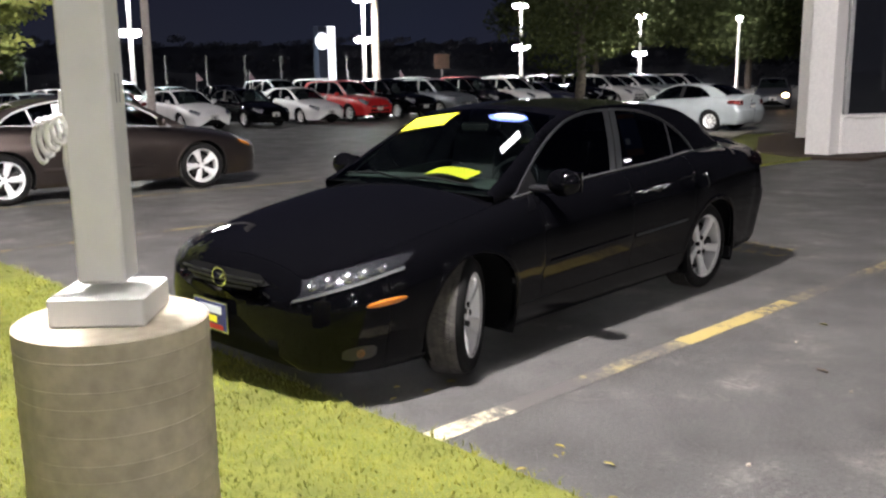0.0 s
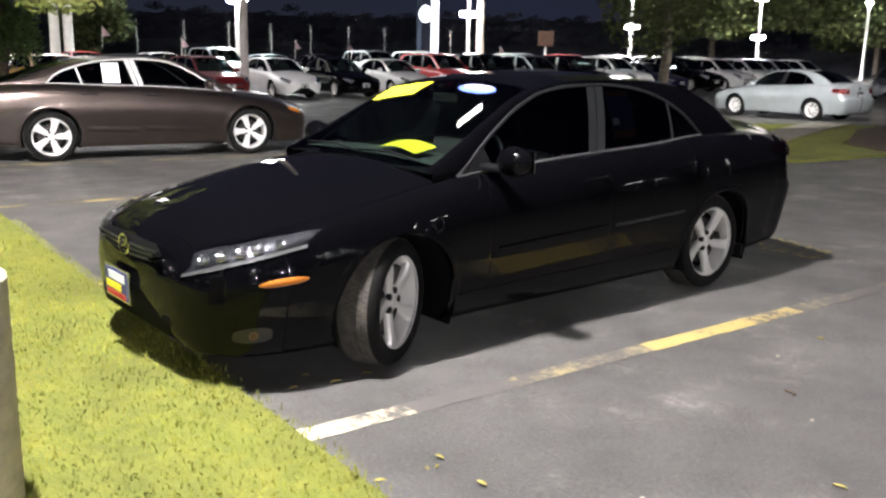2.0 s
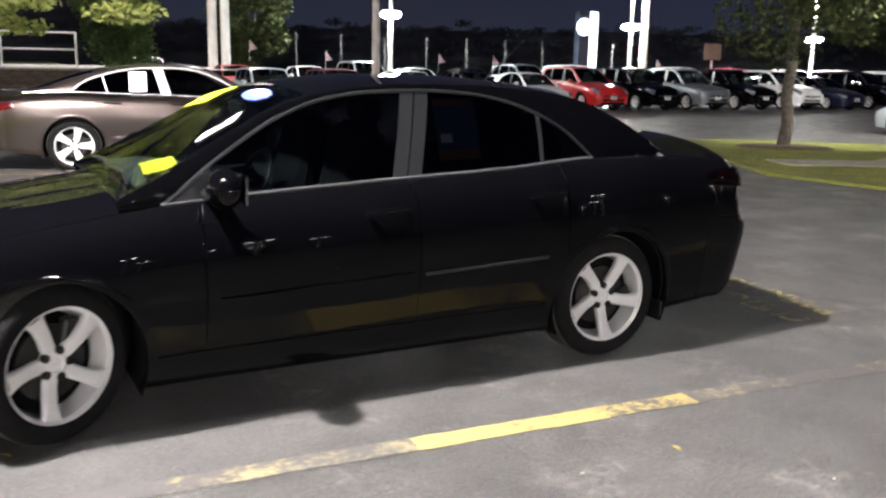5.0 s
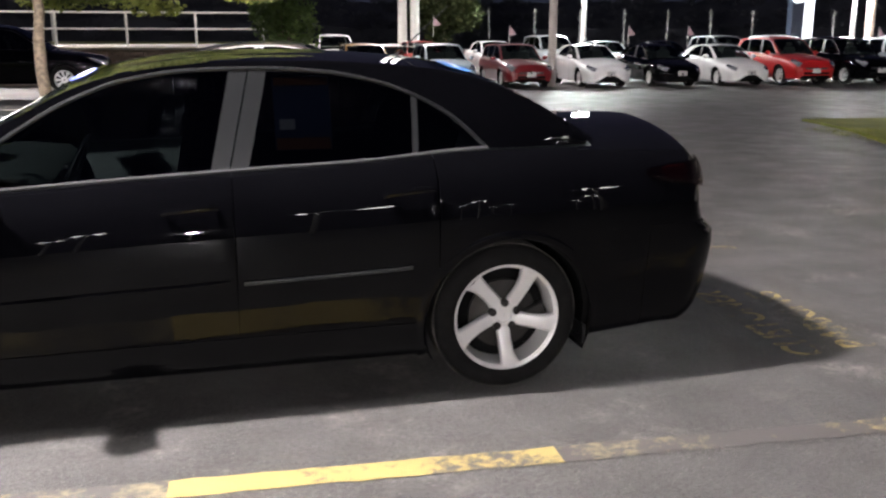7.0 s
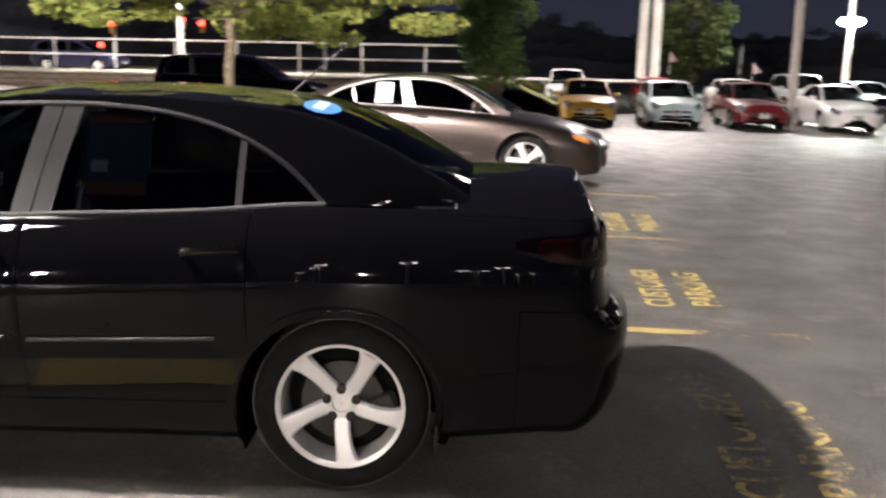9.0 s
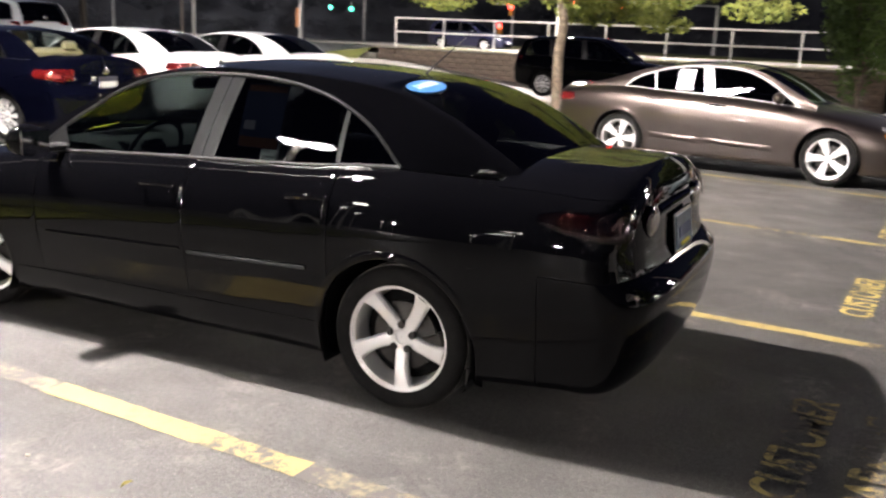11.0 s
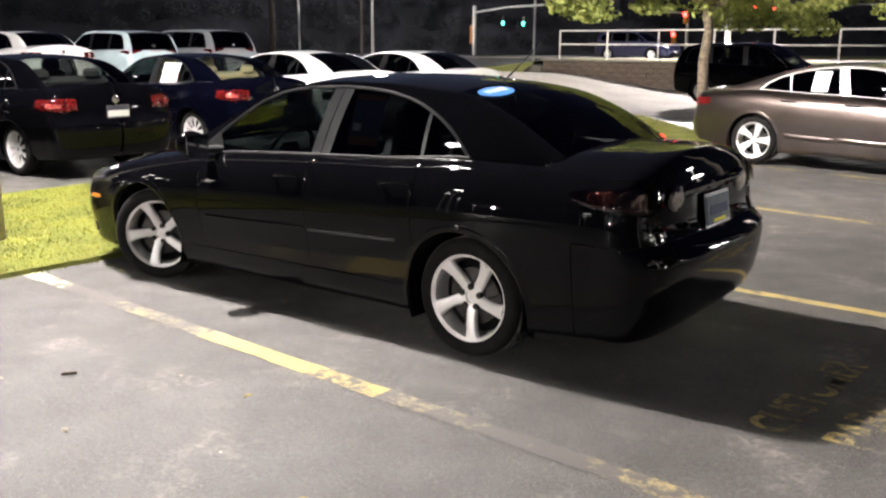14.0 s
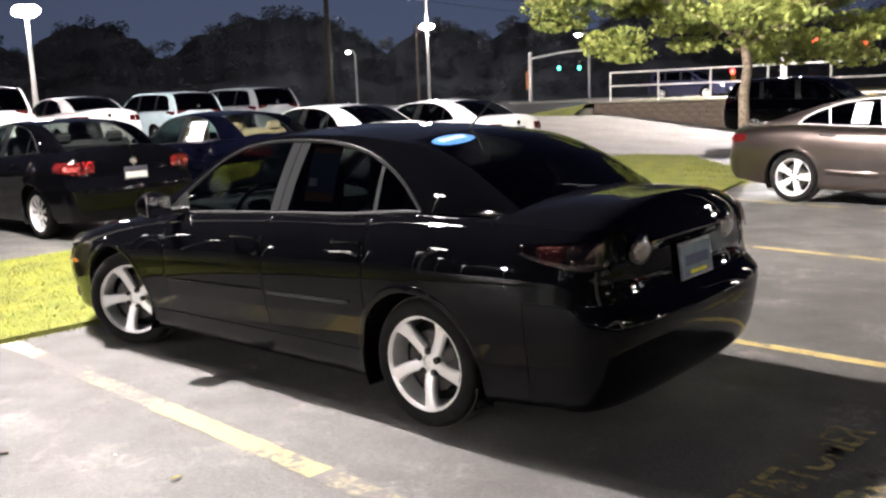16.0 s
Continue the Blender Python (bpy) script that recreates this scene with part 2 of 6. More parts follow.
YELLOW_MID = worn("stripe_paint_rubbed", (0.28, 0.235, 0.12), (0.080, 0.074, 0.069), 0.325)
YELLOW_OLD = worn("stripe_paint_old", (0.36, 0.28, 0.10), (0.080, 0.074, 0.069), 0.50)
WHITE_PAINT = worn("stripe_paint_pale", (0.50, 0.45, 0.31), (0.080, 0.074, 0.069), 0.57)
WHITE_STEEL = mat("white_painted_steel", (0.74, 0.73, 0.68), 0.45, var=0.05, vscale=4.0, big=0.06)
GALV = mat("galvanised_steel", (0.45, 0.45, 0.44), 0.45, 0.6, var=0.1, vscale=12.0)
BLACK_PAINT = paint("black_car_paint", (0.0017, 0.0017, 0.0022))
CORE = mat("underbody_black", (0.004, 0.004, 0.004), 0.95, spec=0.1)
RUBBER = mat("tyre_rubber", (0.0065, 0.0062, 0.006), 0.85, spec=0.15, var=0.25, vscale=20.0, bump=0.3, bscale=120.0)
TREAD = mat("tyre_tread_dusty", (0.055, 0.050, 0.043), 0.85, var=0.3, vscale=25.0, bump=0.4, bscale=90.0)
ALLOY = mat("alloy_silver", (0.68, 0.67, 0.65), 0.34, 0.25, 0.6, var=0.05)
DISC = mat("brake_steel", (0.035, 0.033, 0.031), 0.5, 0.8, var=0.3)
TRIM = mat("satin_black_trim", (0.006, 0.006, 0.0065), 0.35, 0.0, var=0.1)
TRIM_GREY = mat("grey_window_trim", (0.021, 0.022, 0.023), 0.3, 0.3, var=0.05)
BRIGHT_TRIM = mat("bright_trim", (0.62, 0.62, 0.60), 0.22, 0.45, 0.5)
CHROME = mat("chrome", (0.62, 0.62, 0.62), 0.08, 1.0)
CLOTH = mat("dark_seat_cloth", (0.03, 0.03, 0.032), 0.9, var=0.2, vscale=40.0)
BEIGE = mat("beige_leather", (0.55, 0.47, 0.30), 0.6, var=0.08)
DASH = mat("dashboard_plastic", (0.035, 0.042, 0.039), 0.6, var=0.2, vscale=30.0)
GL_FRONT = glass("windscreen_glass", (0.52, 0.60, 0.56))
GL_SIDE = glass("side_glass", (0.065, 0.072, 0.078))
GL_DARK = glass("privacy_glass", (0.07, 0.075, 0.08))
GL_REAR = glass("rear_glass", (0.50, 0.53, 0.51))
GL_CLEAR = glass("lamp_lens_glass", (0.85, 0.86, 0.88))
LAMP_RED = mat("red_lamp_lens", (0.058, 0.004, 0.004), 0.12, 0.0, 1.0, var=0.3, vscale=30.0)
LAMP_AMBER = mat("amber_lamp_lens", (0.42, 0.14, 0.02), 0.15, 0.0, 1.0)
PLATE_WHITE = mat("plate_white", (0.40, 0.40, 0.38), 0.4)
PAPER = mat("paper_white", (0.78, 0.78, 0.76), 0.7)
STICK_YEL = mat("yellow_sticker", (0.83, 0.76, 0.04), 0.5, var=0.04)
STICK_BLUE = mat("blue_sticker", (0.10, 0.16, 0.62), 0.4)
STICK_WHITE = mat("white_sticker", (0.80, 0.82, 0.88), 0.4)
STICK_SKY = mat("sky_blue_sticker", (0.04, 0.16, 0.42), 0.4)
INK = mat("dark_ink", (0.02, 0.02, 0.03), 0.7)
ORANGE = mat("orange_print", (0.30, 0.12, 0.04), 0.6)
GLOW_NEAR = mat("floodlight_glow", (1.0, 1.0, 0.95), emit=95.0)
GLOW = mat("lamp_glow", (1.0, 1.0, 0.95), emit=170.0)
RED_GLOW = mat("signal_red_glow", (1.0, 0.025, 0.02), emit=16.0)
AMBER_GLOW = mat("amber_glow", (1.0, 0.36, 0.04), emit=4.0)
GREEN_GLOW = mat("signal_green_glow", (0.05, 1.0, 0.6), emit=5.0)
SIGN_GLOW = mat("sign_face_glow", (0.92, 0.95, 1.0), emit=1.6)
SIGN_BLUE = mat("sign_blue_grey", (0.035, 0.045, 0.075), 0.5, var=0.05)
BARK = mat("bark", (0.13, 0.10, 0.07), 0.9, var=0.4, vscale=15.0, bump=0.8, bscale=30.0)
LEAF_YEL = mat("locust_leaf", (0.155, 0.185, 0.042), 0.7, col2=(0.25, 0.275, 0.065), vscale=1.5)
LEAF_GREEN = mat("linden_leaf", (0.07, 0.12, 0.025), 0.7, col2=(0.12, 0.18, 0.04), vscale=1.5)
LEAF_DARK = mat("dark_leaf", (0.026, 0.034, 0.012), 0.8, col2=(0.048, 0.058, 0.018), vscale=0.8, spec=0.15)
BARK_DARK = mat("dark_bark", (0.05, 0.04, 0.03), 0.9, var=0.4, vscale=15.0, bump=0.8, bscale=30.0)
STONE = mat("wall_block", (0.17, 0.13, 0.10), 0.9, var=0.3, vscale=9.0, bump=0.6, bscale=25.0)
MULCH = mat("bark_mulch", (0.045, 0.028, 0.018), 0.95, var=0.5, vscale=40.0, bump=1.0, bscale=60.0)
STUCCO = mat("white_panel", (0.84, 0.81, 0.77), 0.7, var=0.04, vscale=20.0, big=0.05)
WOOD_POLE = mat("weathered_pole", (0.16, 0.13, 0.105), 0.9, var=0.25, vscale=12.0, bump=0.4)


# ------------------------------------------------------------------ mesh helpers
class Mesh:
    """Collects vertices and faces of one part."""

    def __init__(self):
        self.v, self.f = [], []

    def grid(self, rows, closed=False):
        """Rows of equally many points."""
        o, nr, nc = len(self.v), len(rows), len(rows[0])
        for r in rows:
            self.v.extend(tuple(p) for p in r)
        for i in range(nr - 1):
            for j in range(nc if closed else nc - 1):
                k = (j + 1) % nc
                self.f.append((o + i * nc + j, o + i * nc + k, o + (i + 1) * nc + k, o + (i + 1) * nc + j))
        return self

    def poly(self, pts):
        o = len(self.v)
        self.v.extend(tuple(p) for p in pts)
        self.f.append(tuple(range(o, o + len(pts))))
        return self

    def box(self, c, s, b=0.0, m=None, taper=1.0):
        """A box with centre c and size s, its upright edges and rims chamfered by b."""
        o = len(self.v)
        hx, hy, hz = (q / 2 for q in s)
        b = min(b, hx * 0.9, hy * 0.9, hz * 0.9)
        rings = []
        for z, ins in (((-hz, b), (-hz + b, 0), (hz - b, 0), (hz, b)) if b else ((-hz, 0), (hz, 0))):
            k = taper if z > 0 else 1.0
            x, y = (hx - ins) * k, (hy - ins) * k
            q = b * 0.7
            if b:
                rings.append([(x, -y + q, z), (x, y - q, z), (x - q, y, z), (-x + q, y, z), (-x, y - q, z), (-x, -y + q, z), (-x + q, -y, z), (x - q, -y, z)])
            else:
                rings.append([(x, -y, z), (x, y, z), (-x, y, z), (-x, -y, z)])
        n = len(rings[0])
        for r in rings:
            for p in r:
                p = Vector(p)
                if m is not None:
                    p = m @ p
                self.v.append((p.x + c[0], p.y + c[1], p.z + c[2]))
        for i in range(len(rings) - 1):
            for j in range(n):
                k = (j + 1) % n
                self.f.append((o + i * n + j, o + i * n + k, o + (i + 1) * n + k, o + (i + 1) * n + j))
        self.f.append(tuple(o + j for j in reversed(range(n))))
        self.f.append(tuple(o + (len(rings) - 1) * n + j for j in range(n)))
        return self

    def lathe(self, prof, n=32, axis="z", c=(0, 0, 0), caps=False, a0=0.0, a1=360.0):
        """Turns a profile of (radius, height) round an axis."""
        o, full = len(self.v), abs(a1 - a0) > 359
        m = n if full else n + 1
        for r, h in prof:
            for i in range(m):
                a = radians(a0 + (a1 - a0) * i / n)
                p, q = r * math.cos(a), r * math.sin(a)
                t = {"z": (p, q, h), "y": (p, h, q), "x": (h, p, q)}[axis]
                self.v.append((t[0] + c[0], t[1] + c[1], t[2] + c[2]))
        for i in range(len(prof) - 1):
            for j in range(n):
                k = (j + 1) % m
                self.f.append((o + i * m + j, o + i * m + k, o + (i + 1) * m + k, o + (i + 1) * m + j))
        if caps:
            self.f.append(tuple(o + j for j in range(m)))
            self.f.append(tuple(o + (len(prof) - 1) * m + j for j in range(m)))
        return self

    def tube(self, pts, r, n=8, r1=None):
        """A round bar along points, tapering from r to r1."""
        pts = [Vector(p) for p in pts]
        o = len(self.v)
        for i, p in enumerate(pts):
            d = (pts[min(i + 1, len(pts) - 1)] - pts[max(i - 1, 0)]).normalized()
            u = d.cross(Vector((0, 0, 1)) if abs(d.z) < 0.9 else Vector((1, 0, 0))).normalized()
            w = d.cross(u)
            k = i / max(1, len(pts) - 1)
            rr = r if r1 is None else r + (r1 - r) * k
            for j in range(n):
                a = 2 * math.pi * j / n
                self.v.append(tuple(p + rr * (math.cos(a) * u + math.sin(a) * w)))
        for i in range(len(pts) - 1):
            for j in range(n):
                k = (j + 1) % n
                self.f.append((o + i * n + j, o + i * n + k, o + (i + 1) * n + k, o + (i + 1) * n + j))
        self.f.append(tuple(o + j for j in reversed(range(n))))
        self.f.append(tuple(o + (len(pts) - 1) * n + j for j in range(n)))
        return self

    def ball(self, c, r, n=10):
        rx, ry, rz = r if isinstance(r, tuple) else (r, r, r)
        rows = []
        for i in range(n + 1):
            t = math.pi * i / n
            rows.append([(c[0] + rx * max(0.001, math.sin(t)) * math.cos(2 * math.pi * j / (2 * n)), c[1] + ry * max(0.001, math.sin(t)) * math.sin(2 * math.pi * j / (2 * n)), c[2] - rz * math.cos(t)) for j in range(2 * n)])
        return self.grid(rows, True)


def link(name, g, material, smooth=True, sharp=38):
    me = bpy.data.meshes.new(name)
    me.from_pydata(g.v, [], g.f)
    me.materials.append(material)
    if smooth:
        me.polygons.foreach_set("use_smooth", [True] * len(me.polygons))
        me.set_sharp_from_angle(angle=radians(sharp))
    me.update()
    return me


def part(name, g, material, parent, label="", smooth=True, at=None):
    """One mesh object under a thing or a part."""
    ob = new(name, g if isinstance(g, bpy.types.Mesh) else link(name, g, material, smooth))
    ob.parent = parent
    if at is not None:
        ob.matrix_basis = at
    return tagged(ob, label)


def thing(name, label, category, m=None, group="", kind=""):
    ob = new(name)
    ob.empty_display_size = 0.2
    if m is not None:
        ob.matrix_basis = m
    return tagged(ob, label, category, group, kind)


def single(name, g, material, label, category, group="", kind="", smooth=True, m=None):
    ob = new(name, link(name, g, material, smooth))
    if m is not None:
        ob.matrix_basis = m
    return tagged(ob, label, category, group, kind)


def curve(keys):
    """A smooth function through (x, value) keys, with no overshoot."""
    xs, ys = np.array([k[0] for k in keys], float), np.array([k[1] for k in keys], float)
    h, d = np.diff(xs), np.diff(ys) / np.diff(xs)
    s = np.zeros(len(xs))
    s[0], s[-1] = d[0], d[-1]
    for i in range(1, len(xs) - 1):
        if d[i - 1] * d[i] > 0:
            w1, w2 = 2 * h[i] + h[i - 1], h[i] + 2 * h[i - 1]
            s[i] = (w1 + w2) / (w1 / d[i - 1] + w2 / d[i])

    def f(x):
        x = min(max(x, xs[0]), xs[-1])
        i = min(int(np.searchsorted(xs, x, side="right")) - 1, len(xs) - 2)
        t = (x - xs[i]) / h[i]
        return float((1 + 2 * t) * (1 - t) ** 2 * ys[i] + t * (1 - t) ** 2 * h[i] * s[i] + t * t * (3 - 2 * t) * ys[i + 1] + t * t * (t - 1) * h[i] * s[i + 1])
    return f


def ground_z(x, y):
    """The lot falls gently away beyond the stalls."""
    s = (y + 0.5 * max(0.0, x - 5.0) - 9.0) / 14.0
    s = min(1.0, max(0.0, s))
    r = min(1.0, max(0.0, (-9.0 - x) / 8.0))
    return -0.3 * s * s * (3 - 2 * s) * (1 - r) + 0.45 * r * r * (3 - 2 * r)

# ------------------------------------------------------------------ wheels
def tyre_mesh(r, w, rim):
    h = w / 2
    return link("tyre", Mesh().lathe([(rim - 0.004, -h + 0.01), (rim + 0.006, -h - 0.001), (rim + (r - rim) * 0.45, -h - 0.008), (r - 0.028, -h - 0.004), (r - 0.012, -h + 0.012), (r - 0.0045, -h + 0.03),
                                     (r - 0.0045, h - 0.03), (r - 0.012, h - 0.012), (r - 0.028, h + 0.004), (rim + (r - rim) * 0.45, h + 0.008), (rim + 0.006, h), (rim - 0.004, h - 0.01)], 56, "y"), RUBBER)


def tread_mesh(r, w, n=76):
    g = Mesh()
    for row in range(5):
        y = (row - 2) * w * 0.178
        for i in range(n):
            a = 2 * math.pi * (i + 0.5 * (row % 2)) / n
            g.box(((r - 0.006) * math.cos(a), y, (r - 0.006) * math.sin(a)), (0.0105, w * 0.164, 2 * math.pi * r / n * 0.88), m=Matrix.Rotation(-a, 3, "Y"))
    return link("tread", g, TREAD, False)


def rim_mesh(rim, off, dish):
    """Barrel, outer flange and hub of a cast wheel."""
    return link("wheel", Mesh().lathe([(rim - 0.006, off - 0.002), (rim + 0.003, off - 0.006), (rim + 0.002, off + 0.004), (rim - 0.012, off + 0.008), (rim - 0.018, off + 0.03), (rim - 0.022, 0.08), (rim, 0.1)], 56, "y"), ALLOY), link(
        "hub", Mesh().lathe([(0.07, off + dish + 0.02), (0.066, off + dish + 0.002), (0.04, off + dish - 0.006), (0.034, off + dish - 0.004), (0.032, off + dish + 0.006), (0.002, off + dish + 0.004)], 32, "y"), ALLOY)


def spoke_mesh(rim, w0, w1, twist, dish, off=-0.1):
    """A tapered spoke that sweeps inward to the hub."""
    rows = []
    for i in range(9):
        k = i / 8
        rr = 0.045 + (rim - 0.058) * k
        a = math.pi / 2 + twist * (k ** 1.5)
        wd = (w0 * (1 - k) + w1 * k) / 2 * (1 + 0.5 * max(0, k - 0.85) / 0.15 * 0.35) * (1 - 0.16 * math.sin(math.pi * k))
        y = off + dish * (1 - k) ** 1.3 + 0.004
        c, t = Vector((rr * math.cos(a), 0, rr * math.sin(a))), Vector((-math.sin(a), 0, math.cos(a)))
        rows.append([c + t * q * wd + Vector((0, y + d, 0)) for q, d in ((-0.9, 0.035), (-1, 0.012), (-0.75, 0.0), (0.0, -0.004), (0.75, 0.0), (1, 0.012), (0.9, 0.035))])
    return link("spoke", Mesh().grid(rows), ALLOY)


def cast_mesh(rim, n, dish, off=-0.1):
    """A many-spoked wheel in one casting: a dished face with openings that runs on into flange and barrel."""
    prof = [(0.02, off + dish), (0.06, off + dish), (0.075, off + dish + 0.004), (rim * 0.6, off + dish * 0.5), (rim - 0.022, off + 0.012), (rim - 0.006, off - 0.002), (rim + 0.003, off - 0.006), (rim + 0.002, off + 0.006), (rim - 0.014, off + 0.03), (rim - 0.02, 0.09)]
    m, g = n * 4, Mesh()
    for r, h in prof:
        for i in range(m):
            a = 2 * math.pi * i / m
            g.v.append((r * math.cos(a), h, r * math.sin(a)))
    for i in range(len(prof) - 1):
        for j in range(m):
            if not (i in (2, 3) and j % 4 in (1, 2)):
                k = (j + 1) % m
                g.f.append((i * m + j, i * m + k, (i + 1) * m + k, (i + 1) * m + j))
    return link("wheel", g, ALLOY)


def hub_meshes(off, dish):
    a = 2 * math.pi * 0.5 / 5 + math.pi / 2
    nuts = Mesh().lathe([(0.0175, off + dish + 0.01), (0.0175, off + dish - 0.0115), (0.0145, off + dish - 0.012), (0.014, off + dish - 0.008), (0.010, off + dish - 0.008), (0.0095, off + dish - 0.014), (0.001, off + dish - 0.015)], 10, "y", (0.056 * math.cos(a), 0, 0.056 * math.sin(a)))
    brake = Mesh().lathe([(0.15, -0.02), (0.15, -0.035), (0.09, -0.036), (0.06, -0.05), (0.01, -0.05)], 40, "y").box((0.11, -0.03, 0.06), (0.07, 0.05, 0.15), 0.012, Matrix.Rotation(0.5, 3, "Y"))
    backing = Mesh().lathe([(0.2, 0.0), (0.01, 0.0)], 40, "y")
    return link("lug_nut", nuts, DISC), link("brake_disc", brake, DISC), link("wheel_backing", backing, CORE)


WHEELS = {}


def wheel(parent, style, x, y, r, side, steer=0.0, spin=0.0):
    """One wheel with its tyre; side -1 is the car's left."""
    fine = style in ("five", "twin")
    if style not in WHEELS:
        rim, n, w0, w1, tw, dish = {"five": (0.229, 5, 0.064, 0.080, 0.12, 0.034), "ten": (0.222, 10, 0, 0, 0.0, 0.02), "twin": (0.232, 5, 0.07, 0.115, 0.05, 0.025), "nine": (0.21, 9, 0, 0, 0.0, 0.02)}[style]
        face = rim_mesh(rim, -0.1, dish) + (spoke_mesh(rim, w0, w1, tw, dish),) if fine else (cast_mesh(rim, n, dish), None, None)
        WHEELS[style] = (face, tyre_mesh(0.32, 0.215, rim), *hub_meshes(-0.1, dish), tread_mesh(0.32, 0.178) if fine else None)
    (rim_me, hub_me, spoke_me), tyre_me, nut_me, disc_me, back_me, tread_me = WHEELS[style]
    k = r / 0.32
    m = pose(x, y, r, 0, 0, steer + (0 if side < 0 else 180)) @ Matrix.Rotation(radians(spin), 4, "Y") @ Matrix.Diagonal((k, 1, k, 1))
    w = part("wheel", rim_me, None, parent, "five-spoke silver alloy wheel" if style == "five" else "silver alloy wheel", at=m)
    part("tyre", tyre_me, None, w, "black rubber tyre")
    part("wheel_backing", back_me, None, w)
    if fine:
        part("brake_disc", disc_me, None, w)
        part("hub", hub_me, None, w)
        for i in range(5):
            part("spoke", spoke_me, None, w, at=Matrix.Rotation(2 * math.pi * i / 5, 4, "Y"))
            part("lug_nut", nut_me, None, w, at=Matrix.Rotation(2 * math.pi * i / 5, 4, "Y"))
        part("tread", tread_me, None, w, "dusty tyre tread")
    return w


# ------------------------------------------------------------------ car bodies
CT = [(0, 0), (0.55, 0), (0.86, 0.0), (0.912, 0.025), (0.935, 0.09), (0.962, 0.30), (0.988, 0.46), (1.0, 0.60), (0.993, 0.74), (0.962, 0.87), (0.905, 0.955), (0.82, 1.0)]
CTOP = [(0.70, 0.36), (0.54, 0.68), (0.37, 0.87), (0.18, 0.97), (0, 1.0)]

SEDAN = dict(
    L0=-1.005, L1=3.73, wb=2.675, r=0.322, track=0.70, tub=(0.45, 3.07), cowl=0.42, deck=3.06,
    W=[(-1.005, 0.16), (-0.998, 0.32), (-0.985, 0.43), (-0.96, 0.54), (-0.915, 0.64), (-0.835, 0.735), (-0.709, 0.808), (-0.5, 0.853), (-0.25, 0.882), (0, 0.892), (0.25, 0.888), (0.62, 0.874), (1.3, 0.872), (1.9, 0.873), (2.25, 0.882), (2.5, 0.894), (2.675, 0.898), (2.85, 0.893), (3.1, 0.876), (3.447, 0.842), (3.575, 0.787), (3.655, 0.74), (3.715, 0.68), (3.755, 0.60), (3.77, 0.50)],
    bot=[(-1.005, 0.42), (-0.998, 0.35), (-0.985, 0.29), (-0.96, 0.235), (-0.91, 0.19), (-0.5, 0.17), (0, 0.18), (1.3, 0.18), (2.675, 0.19), (3.216, 0.22), (3.605, 0.26), (3.77, 0.38)],
    zs=[(-1.005, 0.48), (-0.989, 0.53), (-0.95, 0.59), (-0.874, 0.64), (-0.709, 0.70), (-0.4, 0.775), (0, 0.845), (0.5, 0.915), (1.5, 0.975), (2.1, 1.0), (2.6, 1.035), (3.1, 1.035), (3.505, 1.01), (3.595, 0.955), (3.635, 0.90), (3.665, 0.80), (3.69, 0.69), (3.707, 0.63), (3.725, 0.61), (3.755, 0.59), (3.77, 0.545)],
    zt=[(-1.005, 0.535), (-0.989, 0.60), (-0.961, 0.655), (-0.906, 0.71), (-0.6, 0.80), (-0.2, 0.88), (0.2, 0.94), (0.42, 0.968), (3.08, 1.105), (3.331, 1.108), (3.555, 1.098), (3.615, 1.035), (3.645, 0.99), (3.67, 0.90), (3.69, 0.78), (3.705, 0.66), (3.72, 0.635), (3.755, 0.612), (3.77, 0.56)],
    zc=[(0.30, 0.945), (0.572, 1.105), (0.8, 1.235), (1.0, 1.34), (1.15, 1.385), (1.35, 1.415), (1.6, 1.433), (1.9, 1.433), (2.2, 1.418), (2.42, 1.398), (2.55, 1.375), (2.8, 1.285), (3.0, 1.18), (3.14, 1.10)],
    cr=[(0.30, 0.0), (0.6, 0.03), (1.0, 0.04), (1.6, 0.038), (2.4, 0.04), (2.8, 0.045), (3.14, 0.055)],
    we=[(0.30, 0.715), (0.6, 0.665), (1.0, 0.605), (1.4, 0.575), (2.0, 0.568), (2.4, 0.575), (2.8, 0.615), (3.14, 0.645)],
    wg=[(0.30, 0.72), (0.62, 0.722), (1.5, 0.718), (2.6, 0.70), (3.14, 0.655)],
    zd=[(0.46, 0.90), (0.52, 0.95), (0.62, 1.03), (0.8, 1.15), (1.0, 1.262), (1.2, 1.33), (1.45, 1.362), (1.7, 1.367), (1.95, 1.352), (2.15, 1.315), (2.3, 1.262), (2.45, 1.18), (2.55, 1.095), (2.61, 1.03)],
    tail=(3.395, 3.955, [(0.20, 3.575), (0.25, 3.635), (0.30, 3.68), (0.38, 3.715), (0.50, 3.737), (0.60, 3.743), (0.655, 3.733), (0.685, 3.705), (0.70, 3.665), (0.72, 3.645), (0.74, 3.64), (0.85, 3.632), (0.94, 3.618), (1.01, 3.598), (1.06, 3.58), (1.10, 3.56)]),
    ws_top=1.13, bl_top=2.42, pillars=[(1.482, 1.552, 0.095), (1.558, 1.627, 0.095)], bars=[(2.288, 2.312, 0.01)])


